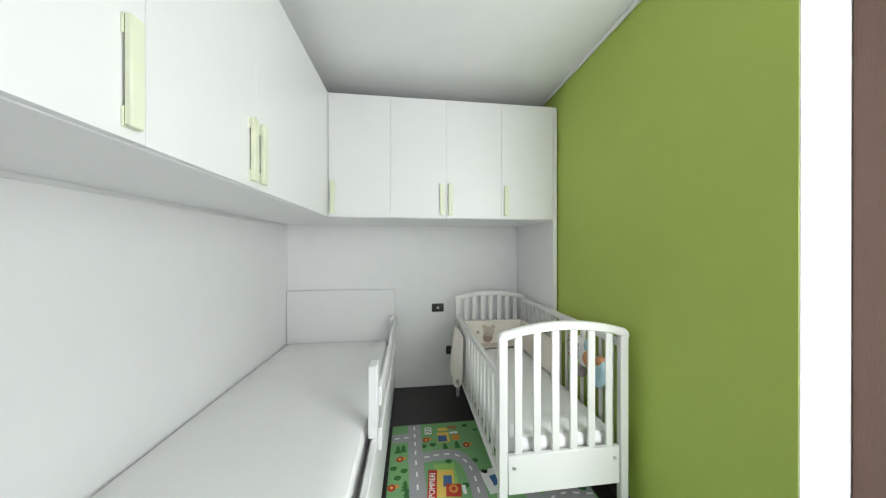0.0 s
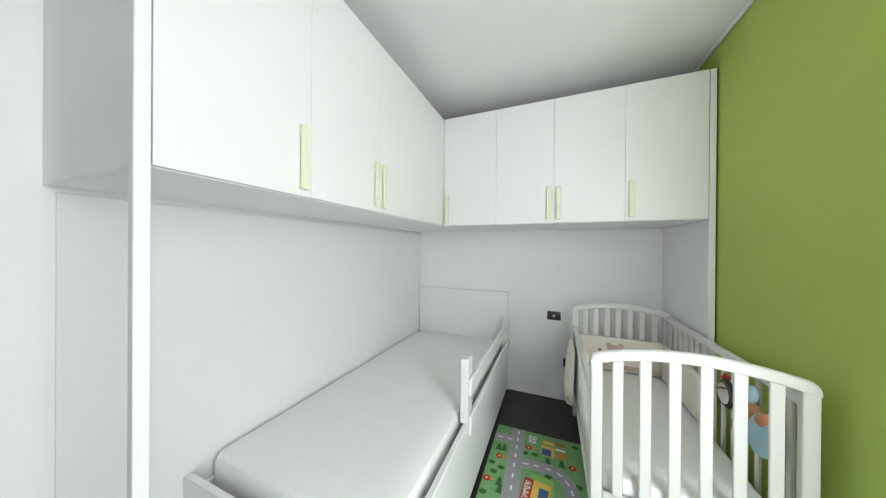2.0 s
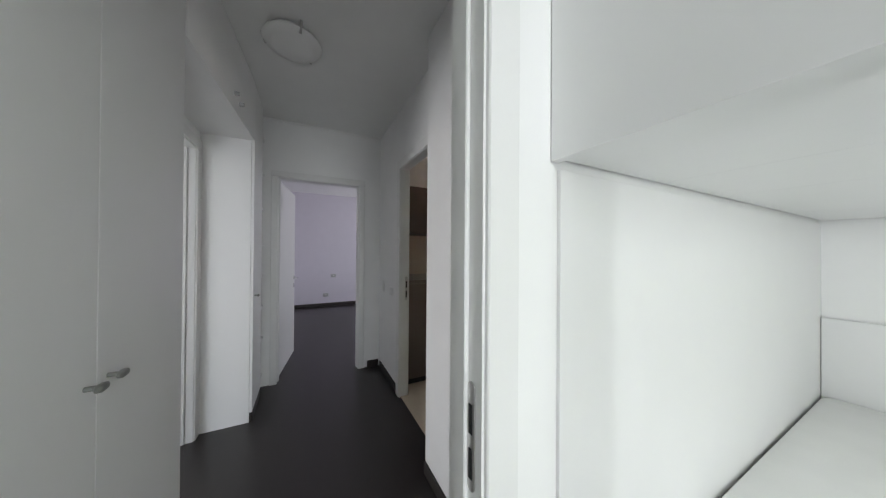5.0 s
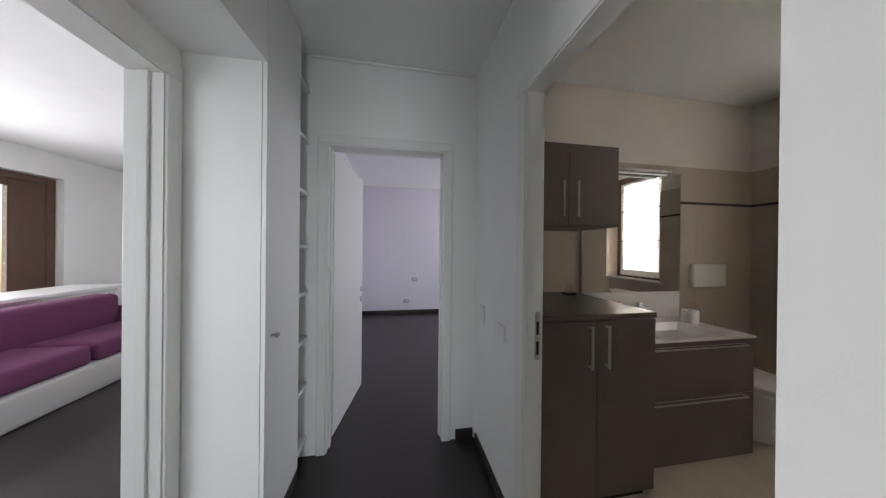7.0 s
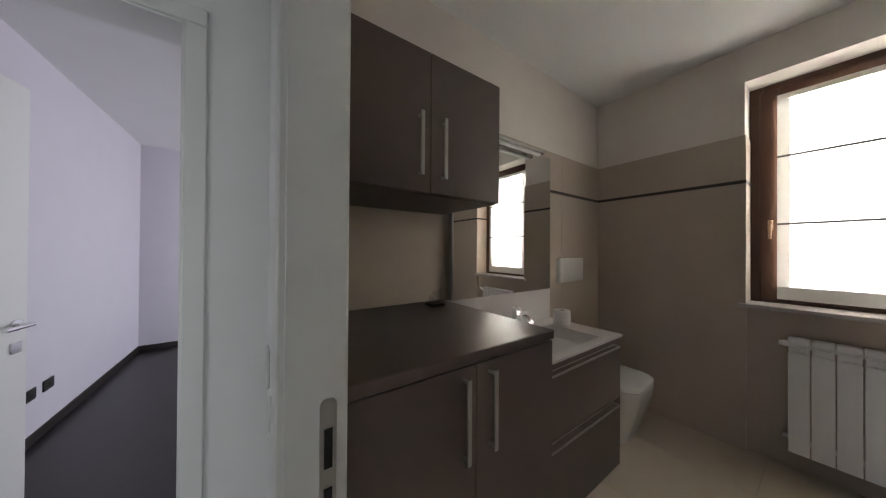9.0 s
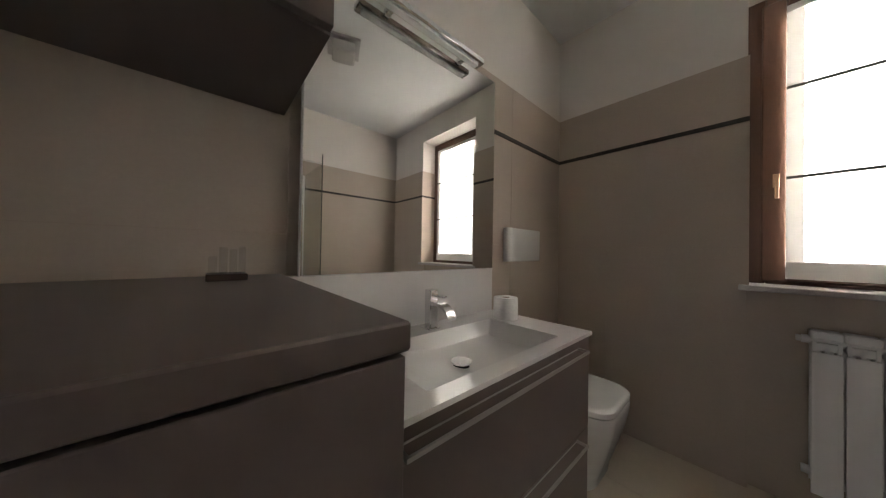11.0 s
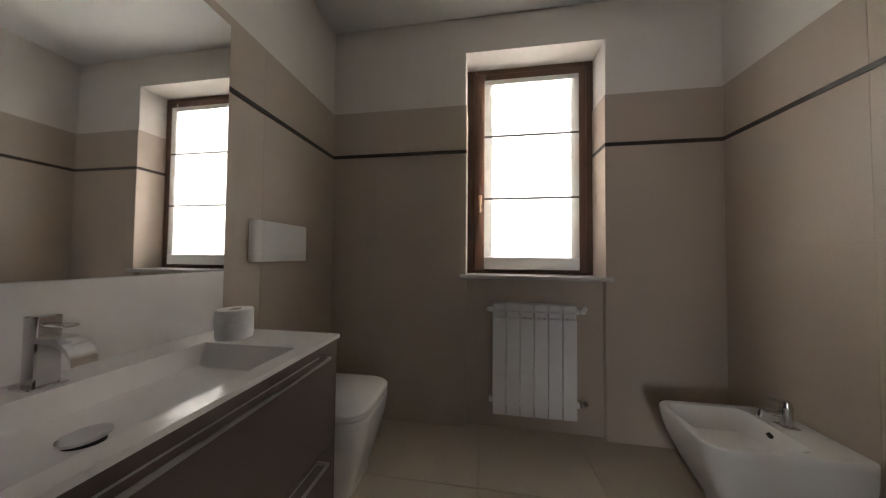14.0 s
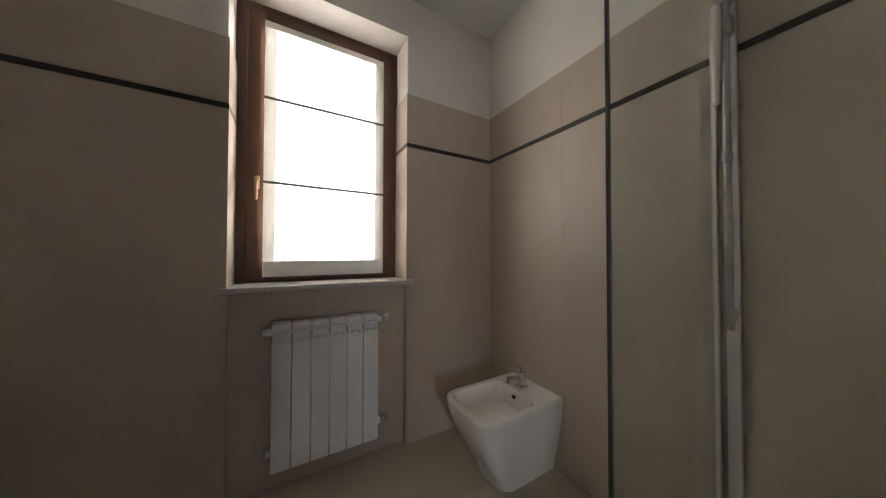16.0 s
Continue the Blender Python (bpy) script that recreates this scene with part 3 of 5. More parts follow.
def hanging_cloth():
    """A cream cloth over the low side rail, in soft folds."""
    bm = bmesh.new()
    rings = []
    for i in range(13):
        y = -0.62 + 0.36 * i / 12
        bulge = 0.012 * math.sin(i * 1.7)
        lo = 0.20 + 0.05 * math.sin(i * 0.9) + 0.10 * (1 - i / 12)
        x = CX0 - 0.004
        rings.append([(x - 0.012 + bulge, y, 0.66), (x - 0.035 + bulge, y, 0.5), (x - 0.045 + bulge * 1.6, y, lo + 0.1), (x - 0.03 + bulge * 2, y, lo),
                      (x - 0.014 + bulge, y, lo + 0.02), (x - 0.008, y, 0.45), (x - 0.002, y, 0.6), (x - 0.001, y, 0.67)])
    return lofted(bm, rings)


cloth = thing("hanging_cloth", "cream cloth bag hanging outside the cot's side rail", "cloth", (1.53, -0.45, 0.4))
part("cloth", hanging_cloth(), CREAM, cloth)

toy = thing("cot_toy", "soft toy with a ring mirror hanging on the cot rail", "toy", (2.15, -1.2, 0.7))
BLUE_FELT, RED_FELT = plain("light_blue_plush", (0.40, 0.60, 0.68), 0.95), plain("red_plush", (0.55, 0.06, 0.06), 0.9)


def disc(x, y, z, r, d, seg=24):
    bm = bmesh.new()
    rod(bm, (x - d / 2, y, z), (x + d / 2, y, z), r, seg)
    bmesh.ops.bevel(bm, geom=[e for e in bm.edges if abs(e.verts[0].co.x - e.verts[1].co.x) < 1e-5], offset=d * 0.35, segments=2, affect="EDGES")
    return bm




def plush(y, z, ry, rz, thick, turn=0, lumps=0.06):
    """A stuffed cushion of a soft toy, flat against the rail, its outline a little uneven."""
    bm = bmesh.new()
    bmesh.ops.create_uvsphere(bm, u_segments=20, v_segments=12, radius=1.0)
    for v in bm.verts:
        v.co *= 1 + lumps * noise.noise(v.co * 2.1 + Vector((y * 9, z * 9, 0)))
    bm.transform(Matrix.Translation((TX, y, z)) @ Matrix.Rotation(radians(turn), 4, "X") @ Matrix.Diagonal((thick / 2, ry, rz, 1)))
    return bm


TX = CX1 - 0.070
ORANGE_FELT = plain("orange_plush", (0.62, 0.30, 0.14), 0.9)
PALE_FELT = material("white_plush", (0.74, 0.73, 0.70), 0.95, vary=0.08, scale=30, fine=0.1, fine_scale=300, bump=0.3)
part("body", plush(-1.30, 0.69, 0.062, 0.09, 0.06, 18), BLUE_FELT, toy, "light blue plush body")
part("head", plush(-1.175, 0.755, 0.075, 0.085, 0.055, -10), PALE_FELT, toy, "white plush head")
part("ear", plush(-1.225, 0.80, 0.03, 0.055, 0.04, 30), BLUE_FELT, toy, "light blue plush ear")
part("patch", plush(-1.235, 0.735, 0.035, 0.05, 0.066, 10), ORANGE_FELT, toy, "orange plush patch")
part("foot", plush(-1.325, 0.755, 0.022, 0.028, 0.07, 0), ORANGE_FELT, toy, "small orange plush beak")
part("tail", plush(-1.16, 0.635, 0.045, 0.035, 0.04, -25), plain("grey_plush", (0.33, 0.28, 0.27), 0.95), toy, "grey brown plush tail")
part("ring", disc(TX - 0.022, -1.125, 0.755, 0.062, 0.02), BLACK_PLASTIC, toy, "dark round rim")
part("mirror", disc(TX - 0.028, -1.125, 0.755, 0.050, 0.018), MIRROR, toy, "small round toy mirror")
for y, z in ((-1.065, 0.805), (-1.06, 0.70)):
    part("knob", disc(TX, y, z, 0.018, 0.03, 14), RED_FELT, toy, "small red knob")
part("strap", boxes((TX - 0.004, TX + 0.012, -1.19, -1.16, 0.81, 0.905), bevel=0.002), WHITE_PLASTIC, toy, "white strap over the rail")

# ---- sockets, air conditioner ----


def socket(m, label, w=0.118, h=0.08, plate=BLACK_PLASTIC, insert=GREY_PLASTIC, name="wall_socket"):
    """A plate on a wall, facing -y locally, with one module in its middle."""
    root = thing(name, label, "socket" if name == "wall_socket" else "light switch", m.translation, "wall sockets" if name == "wall_socket" else "light switches")
    bm = box(bmesh.new(), -w / 2, w / 2, -0.010, 0.0, -h / 2, h / 2, bevel=0.0045, seg=2)
    bm.transform(m)
    part("plate", bm, plate, root)
    bm = boxes((-0.012, 0.012, -0.0125, -0.0095, -0.012, 0.012), bevel=0.001)
    bm.transform(m)
    part("module", bm, insert, root)
    return root


socket(pose(1.404, 0, 0.771), "black rectangular socket plate on the white wall")
socket(pose(1.545, 0, 0.349), "black rectangular socket plate low on the white wall")

aircon = thing("air_conditioner", "white split air conditioner above the doorway", "air conditioner", (0.1, -2.95, 2.2))
bm = bmesh.new()
prof = [(0.002, 2.205), (0.14, 2.205), (0.20, 2.25), (0.215, 2.40), (0.19, 2.47), (0.002, 2.475)]
lofted(bm, [[(x, y, z) for x, z in prof] for y in (-3.33, -2.53)])
part("housing", bm, WHITE_PLASTIC, aircon)
for k in range(3):
    part("louvre", boxes((0.03 + k * 0.035, 0.055 + k * 0.035, -3.25, -2.60, 2.199, 2.206)), GREY_PLASTIC, aircon, "grey air louvre")

# ---- balcony door beside the green wall ----
win_k = thing("window_1", "dark brown wooden balcony door in a white reveal", "window", (2.45, -2.6, 0))
tagged(win_k, kind="structure")
part("window_frame", boxes((2.44, 2.50, -2.07, -1.985, 0, 2.345), (2.44, 2.50, -3.245, -3.16, 0, 2.345), (2.44, 2.50, -3.16, -2.07, 2.26, 2.345), bevel=0.004), BROWN_WOOD, win_k)
for a, b in ((-2.61, -2.072), (-3.158, -2.615)):
    part("sash", boxes((2.445, 2.495, b - 0.075, b, 0.005, 2.258), (2.445, 2.495, a, a + 0.075, 0.005, 2.258), (2.445, 2.495, a + 0.075, b - 0.075, 2.18, 2.258), (2.445, 2.495, a + 0.075, b - 0.075, 0.005, 0.12), bevel=0.004), BROWN_WOOD, win_k)
    pane = part("pane", boxes((2.467, 2.473, a + 0.076, b - 0.076, 0.121, 2.179)), PANE, win_k, "clear glass pane")
    pane.visible_shadow = False


# ---- corridor: built-in cupboards, shelves, lamp ----
KNOB = material("dull_nickel", (0.30, 0.31, 0.29), 0.42, 0.8, vary=0.05, fine=0.05)


def corridor_cupboard(name, label, x0, x1, seams, knobs, f=-3.285, kz=0.99):
    """Floor-to-ceiling cupboard in the corridor's south side, front at y = f facing +y."""
    root = thing(name, label, "cupboard", ((x0 + x1) / 2, -3.45, 0), "corridor cupboards")
    part("body", boxes((x0, x1, -3.618, f - 0.021, 0.0, CORR_CEIL - 0.002)), LACQUER, root)
    edges = [x0, *seams, x1]
    for i, (a, b) in enumerate(zip(edges, edges[1:])):
        door = part("door", boxes((a + 0.001, b - 0.001, f - 0.019, f, 0.076, CORR_CEIL - 0.01), bevel=0.001), LACQUER, root)
        bm = bmesh.new()
        rod(bm, (knobs[i], f - 0.001, kz), (knobs[i], f + 0.023, kz), 0.006)
        rings = []
        for dy, k in ((0.020, 0.7), (0.024, 1.0), (0.030, 1.0), (0.034, 0.6)):
            rings.append([(knobs[i] + 0.022 * k * math.cos(q), f + dy, kz + 0.010 * k * math.sin(q)) for q in (j * math.tau / 16 for j in range(16))])
        lofted(bm, rings)
        part("knob", bm, KNOB, door, "dull grey oval knob")
    part("plinth", boxes((x0, x1, f - 0.019, f - 0.005, 0.0, 0.075)), SKIRTING, root, "dark plinth")
    return root


corridor_cupboard("built_in_cupboard", "tall white built-in corridor cupboard with two oval knobs", -1.0, -0.122, [-0.51], [-0.55, -0.47], -3.355, 1.048)
corridor_cupboard("built_in_cupboard", "narrow white built-in cupboard beside open shelves", -2.57, -2.146, [], [-2.205])
shelves = thing("open_shelves", "narrow white open shelves built into the corridor corner", "shelves", (-2.66, -3.45, 0))
part("back", boxes((-2.757, -2.572, -3.618, -3.60, 0, CORR_CEIL - 0.002)), LACQUER, shelves)
for z in (0.13, 0.492, 0.803, 1.106, 1.408, 1.755, 2.10, 2.44):
    part("shelf", boxes((-2.757, -2.572, -3.60, -3.29, z - 0.011, z + 0.011), bevel=0.001), LACQUER, shelves)

lamp = thing("ceiling_lamp", "round frosted glass ceiling lamp, switched off", "ceiling lamp", (-1.48, -3.0, CORR_CEIL))
bm = bmesh.new()
rod(bm, (-1.48, -3.0, CORR_CEIL - 0.02), (-1.48, -3.0, CORR_CEIL), 0.12, 32)
part("base", bm, WHITE_PLASTIC, lamp)
bm = bmesh.new()
lofted(bm, [[(-1.48 + r * math.cos(a), -3.0 + r * math.sin(a), CORR_CEIL - z) for a in (i * math.tau / 32 for i in range(32))] for r, z in ((0.155, 0.021), (0.165, 0.04), (0.15, 0.062), (0.10, 0.078), (0.03, 0.084))])
part("shade", bm, plain("frosted_lamp_glass", (0.82, 0.82, 0.81), 0.45), lamp, "frosted glass shade")
for a in (0.3, 2.4, 4.5):
    bm = bmesh.new()
    rod(bm, (-1.48 + 0.15 * math.cos(a), -3.0 + 0.15 * math.sin(a), CORR_CEIL - 0.065), (-1.48 + 0.17 * math.cos(a), -3.0 + 0.17 * math.sin(a), CORR_CEIL - 0.0), 0.008, 8)
    part("clip", bm, STEEL, lamp, "steel clip")
for x in (-1.47, -1.60):
    hook = thing("door_catch", "small grey catch on the bulkhead face", "catch", (x, -3.28, 2.25))
    bm = bmesh.new()
    rod(bm, (x, -3.286, 2.255), (x, -3.262, 2.255), 0.014, 12, 0.010)
    part("catch", bm, GREY_PLASTIC, hook)
trim_bm = boxes((-2.757, -2.745, -3.285, -2.13, CORR_CEIL - 0.022, CORR_CEIL - 0.001), bevel=0.004)
tagged(mesh_object("trim_cornice", trim_bm, CEILING_PAINT), "thin white cornice strip under the ceiling", "cornice", kind="structure")
gtrim = boxes((2.238, 2.2595, -3.49, -0.002, KIDS_CEIL - 0.024, KIDS_CEIL - 0.001), bevel=0.006)
tagged(mesh_object("trim_cornice_kids", gtrim, CEILING_PAINT), "thin white cornice strip over the green wall", "cornice", kind="structure")

socket(pose(-2.571, -2.13, 0.965), "white light switch plate on the corridor wall", 0.08, 0.12, WHITE_PLASTIC, WHITE_PLASTIC, "light_switch")
socket(pose(-2.255, -2.13, 0.945), "white double switch plate beside the bathroom door", 0.12, 0.08, WHITE_PLASTIC, WHITE_PLASTIC, "light_switch")
for x in (-4.60, -4.80):
    socket(pose(x, -3.42, 0.346, 0, 0, 180), "black square socket plate low on the lilac wall", 0.12, 0.08, BLACK_PLASTIC, BLACK_PLASTIC)
socket(pose(-6.65, -2.48, 0.27, 0, 0, 90), "grey socket plate low on the lilac wall", 0.12, 0.08, GREY_PLASTIC, WHITE_PLASTIC)
socket(pose(-6.65, -2.31, 0.73, 0, 0, 90), "grey socket plate on the lilac wall", 0.12, 0.08, GREY_PLASTIC, WHITE_PLASTIC)

# ---- living room seen through the recess ----
win_l = thing("window_2", "dark brown glazed door in the living room wall", "window", (-4.9, -7.7, 0))
tagged(win_l, kind="structure")
part("window_frame", boxes((-5.70, -5.60, -7.72, -7.64, 0, 2.35), (-4.10, -4.02, -7.72, -7.64, 0, 2.35), (-5.60, -4.10, -7.72, -7.64, 2.26, 2.35), bevel=0.004), BROWN_WOOD, win_l)
for a, b, w in ((-5.59, -4.86, 0.38), (-4.85, -4.11, 0.13)):
    part("sash", boxes((a, a + w, -7.71, -7.65, 0.01, 2.258), (b - 0.09, b, -7.71, -7.65, 0.01, 2.258), (a + w, b - 0.09, -7.71, -7.65, 2.16, 2.258), (a + w, b - 0.09, -7.71, -7.65, 0.01, 0.14), bevel=0.004), BROWN_WOOD, win_l)
    pane = part("pane", boxes((a + w + 0.001, b - 0.091, -7.685, -7.679, 0.141, 2.159)), PANE, win_l, "clear glass pane")
    pane.visible_shadow = False

sofa = thing("sofa", "purple fabric sofa with a pale base", "sofa", (-3.9, -5.9, 0))
part("base", padded(bmesh.new(), -4.9, -3.0, -6.35, -5.52, 0.0, 0.27, 0.03), plain("pale_grey_sofa_base", (0.45, 0.44, 0.44), 0.8), sofa, "pale grey sofa base")
for a, b in ((-4.88, -3.97), (-3.93, -3.02)):
    part("seat_cushion", padded(bmesh.new(), a, b, -6.15, -5.54, 0.272, 0.46, 0.05), PURPLE, sofa)
part("backrest", padded(bmesh.new(), -4.9, -3.0, -6.40, -6.15, 0.272, 0.80, 0.06), PURPLE, sofa)
part("armrest", padded(bmesh.new(), -5.08, -4.90, -6.40, -5.54, 0.0, 0.62, 0.05), PURPLE, sofa)
table = thing("dining_table", "white table with a pale steel edge in the living room", "table", (-4.8, -7.0, 0))
part("tabletop", boxes((-5.55, -3.9, -7.30, -6.65, 0.79, 0.83), bevel=0.006), WHITE_PLASTIC, table)
part("apron", boxes((-5.50, -3.95, -7.25, -6.70, 0.74, 0.789)), STEEL, table, "pale steel apron")
for x in (-5.48, -4.02):
    for y in (-7.23, -6.76):
        part("leg", boxes((x, x + 0.05, y, y + 0.05, 0, 0.739), bevel=0.004), STEEL, table)

# ---- bathroom: tiling ----
TILE_TOP, S0, S1, ROWS = 2.147, 1.818, 1.841, (0.004, 0.585, 1.187, 1.8165)


def tile_run(parent, place, length, joints, skip=()):
    """Tiles of one wall, hung on the wall object; place maps (along, out, z) to the world."""
    cuts = [0.0] + [j for j in joints if 0 < j < length] + [length]
    bands = list(zip(ROWS, ROWS[1:])) + [(S1 + 0.0015, TILE_TOP)]
    for a, b in zip(cuts, cuts[1:]):
        for z0, z1 in bands:
            bm = boxes((a + 0.0005, b - 0.0005, 0.0, 0.0075, z0 + 0.0005, z1 - 0.0005), bevel=0.0004)
            bm.transform(place)
            part("tile", bm, TILE, parent)
    bm = boxes((0, length, 0.0, 0.011, S0, S1))
    bm.transform(place)
    part("tile_strip", bm, STRIPE, parent, "dark brown tile strip")
    bm = boxes((0, length, -0.0005, 0.006, 0.004, TILE_TOP - 0.001))
    bm.transform(place)
    part("grout", bm, GROUT, parent)


wn, ww, we, ws = (bpy.data.objects[k] for k in ("wall_bath_north", "wall_bath_west", "wall_bath_east", "wall_bath_south"))
tile_run(wn, pose(WX0, 0.56, 0, 0, 0, 180), WX0 + 2.8028, [0.62])
tile_run(wn, pose(-0.3322, 0.56, 0, 0, 0, 180), -0.3322 - WX1, [])
tile_run(ww, pose(-2.81, 0.5528, 0, 0, 0, -90), 2.6028, [0.6228, 1.8228])
tile_run(we, pose(-0.325, -2.05, 0, 0, 0, 90), 2.6028, [0.80, 2.0])
tile_run(ws, pose(-2.80, -2.06, 0, 0, 0, 0), BD0 - 0.09 + 2.80, [])
tile_run(ws, pose(BD1 + 0.09, -2.06, 0), -0.335 - BD1 - 0.09, [])
# niche under the window and tiled reveal cheeks
niche = pose(WX1, 0.605, 0, 0, 0, 180)
bm = boxes((0.0, WX1 - WX0, 0.0, 0.008, 0.004, 0.975))
bm.transform(niche)
part("tile", bm, TILE, wn)
for x0, x1 in ((WX0 - 0.001, WX0 + 0.007), (WX1 - 0.007, WX1 + 0.001)):
    part("tile", boxes((x0, x1, 0.556, 0.596, 0.004, 0.972)), TILE, wn)
    part("tile", boxes((x0, x1, 0.551, 0.749, 1.003, S0 - 0.001)), TILE, wn)
    part("tile", boxes((x0, x1, 0.551, 0.749, S1 + 0.001, TILE_TOP)), TILE, wn)
    part("tile_strip", boxes((x0 - 0.001, x1 + 0.001, 0.551, 0.749, S0, S1)), STRIPE, wn, "dark brown tile strip")
# floor tiles
for i in range(5):
    for j in range(5):
        x0, y0 = max(-2.80, -2.95 + 0.6 * i), max(-2.12, -2.30 + 0.6 * j)
        x1, y1 = min(-0.335, -2.95 + 0.6 * (i + 1)), min(0.596, -2.30 + 0.6 * (j + 1))
        if x1 - x0 > 0.02 and y1 - y0 > 0.02:
            part("tile", boxes((x0 + 0.0012, x1 - 0.0012, y0 + 0.0012, y1 - 0.0012, 0.003, 0.007), bevel=0.0008), BATH_FLOOR, floor_bath)
FZ = 0.007

# ---- bathroom: window, blind, radiator ----
win_b = thing("window_3", "dark brown wooden bathroom window with a white blind", "window", (-1.41, 0.78, 1.0))
tagged(win_b, kind="structure")
X0, X1 = WX0 + 0.008, WX1 - 0.008
part("window_frame", boxes((WX0 - 0.004, X0 + 0.055, 0.75, 0.82, 1.003, WZ1 + 0.004), (X1 - 0.055, WX1 + 0.004, 0.75, 0.82, 1.003, WZ1 + 0.004), (X0 + 0.055, X1 - 0.055, 0.75, 0.82, WZ1 - 0.055, WZ1 + 0.004), (X0 + 0.055, X1 - 0.055, 0.75, 0.82, 1.003, 1.03), bevel=0.004), BROWN_WOOD, win_b)
part("sash", boxes((X0 + 0.04, X0 + 0.125, 0.735, 0.80, 1.018, WZ1 - 0.04), (X1 - 0.125, X1 - 0.04, 0.735, 0.80, 1.018, WZ1 - 0.04), (X0 + 0.125, X1 - 0.125, 0.735, 0.80, WZ1 - 0.125, WZ1 - 0.04), (X0 + 0.125, X1 - 0.125, 0.735, 0.80, 1.018, 1.10), bevel=0.006), BROWN_WOOD, win_b)
pane = part("pane", boxes((X0 + 0.126, X1 - 0.126, 0.77, 0.776, 1.101, WZ1 - 0.126)), PANE, win_b, "clear glass pane")
pane.visible_shadow = False
bm = bmesh.new()
box(bm, X0 + 0.078, X0 + 0.102, 0.727, 0.735, 1.50, 1.57, bevel=0.003)
rod(bm, (X0 + 0.09, 0.735, 1.535), (X0 + 0.09, 0.70, 1.535), 0.007)
rod(bm, (X0 + 0.09, 0.70, 1.54), (X0 + 0.09, 0.695, 1.44), 0.009, 12, 0.007)
part("window_handle", bm, BRASS, win_b, "bronze window handle")
part("window_sill", boxes((WX0 - 0.028, WX1 + 0.028, 0.525, 0.75, 0.976, 1.003), bevel=0.004), STONE, win_b, "grey granite sill")

blind = thing("roman_blind", "white translucent roman blind with three battens", "blind", (-1.40, 0.725, 1.03))
BX0, BX1, BZ0, BZ1 = -1.722, -1.076, 1.035, 2.41
bm = bmesh.new()
rings = []
for i in range(25):
    z = BZ0 + (BZ1 - BZ0) * i / 24
    dy = 0.003 * math.sin(i * 0.8)
    rings.append([(BX0, 0.722 + dy, z), (BX1, 0.722 + dy, z), (BX1, 0.7235 + dy, z), (BX0, 0.7235 + dy, z)])
lofted(bm, rings)
part("cloth", bm, BLIND, blind)
part("hem", boxes((BX0, BX1, 0.716, 0.7205, BZ0, BZ0 + 0.085), bevel=0.001), FABRIC, blind, "thicker white bottom hem")
part("hem", boxes((BX0, BX1, 0.716, 0.7185, BZ1 - 0.035, BZ1), bevel=0.001), FABRIC, blind, "white top heading")
for x in (BX0, BX1 - 0.055):
    part("hem", boxes((x, x + 0.055, 0.7172, 0.7184, BZ0 + 0.086, BZ1 - 0.036)), BLIND, blind, "folded side hem")
for z in (1.539, 1.992):
    part("batten", boxes((BX0, BX1, 0.710, 0.7165, z - 0.0065, z + 0.0065), bevel=0.001), plain("grey_batten", (0.10, 0.095, 0.09), 0.6), blind, "thin grey batten")

rad = thing("radiator", "white aluminium radiator with six elements under the window", "radiator", (-1.41, 0.54, 0.14))
RX, RW = -1.668, 0.0842
for i in range(6):
    a = RX + i * RW
    bm = bmesh.new()
    box(bm, a + 0.0021, a + RW - 0.0021, 0.498, 0.503, 0.14, 0.742, bevel=0.002)
    element = part("element", bm, RADIATOR_WHITE, rad)
    part("back_plate", boxes((a + 0.003, a + RW - 0.003, 0.574, 0.579, 0.16, 0.80), bevel=0.002), RADIATOR_WHITE, element)
    for x, w, y1, z0, z1 in ((a + RW / 2 - 0.006, 0.012, 0.574, 0.16, 0.78), (a + 0.012, 0.004, 0.56, 0.18, 0.76), (a + RW - 0.018, 0.004, 0.56, 0.18, 0.76)):
        part("fin", boxes((x, x + w, 0.503, y1, z0, z1)), RADIATOR_WHITE, element)
    part("collar", boxes((a + 0.004, a + RW - 0.004, 0.503, 0.572, 0.748, 0.781), bevel=0.003), RADIATOR_WHITE, element)
    for k in range(2):
        part("grille_bar", boxes((a + 0.006 + k * (RW - 0.022), a + 0.016 + k * (RW - 0.022), 0.500, 0.5028, 0.744, 0.786)), RADIATOR_WHITE, element)
    part("cap", boxes((a + 0.001, a + RW - 0.001, 0.499, 0.577, 0.792, 0.828), bevel=0.006), RADIATOR_WHITE, element)
for z in (0.785, 0.215):
    bm = bmesh.new()
    rod(bm, (RX - 0.02, 0.54, z), (RX + 6 * RW + 0.02, 0.54, z), 0.018, 14)
    part("manifold", bm, RADIATOR_WHITE, rad)
for z, r in ((0.785, 0.012), (0.215, 0.012)):
    bm = bmesh.new()
    rod(bm, (RX + 6 * RW + 0.02, 0.54, z), (RX + 6 * RW + 0.06, 0.54, z), r, 12)
    rod(bm, (RX + 6 * RW + 0.045, 0.54, z), (RX + 6 * RW + 0.045, 0.596, z), 0.008, 10)
    rod(bm, (RX + 6 * RW + 0.045, 0.54, z), (RX + 6 * RW + 0.045, 0.50, z + 0.03), 0.017, 12, 0.014)
    part("valve", bm, CHROME if z < 0.5 else WHITE_PLASTIC, rad, "radiator valve")
bm = bmesh.new()
rod(bm, (RX - 0.02, 0.54, 0.785), (RX - 0.035, 0.54, 0.785), 0.014, 10)
part("bleed_valve", bm, WHITE_PLASTIC, rad)

# ---- bathroom: taupe cupboards ----


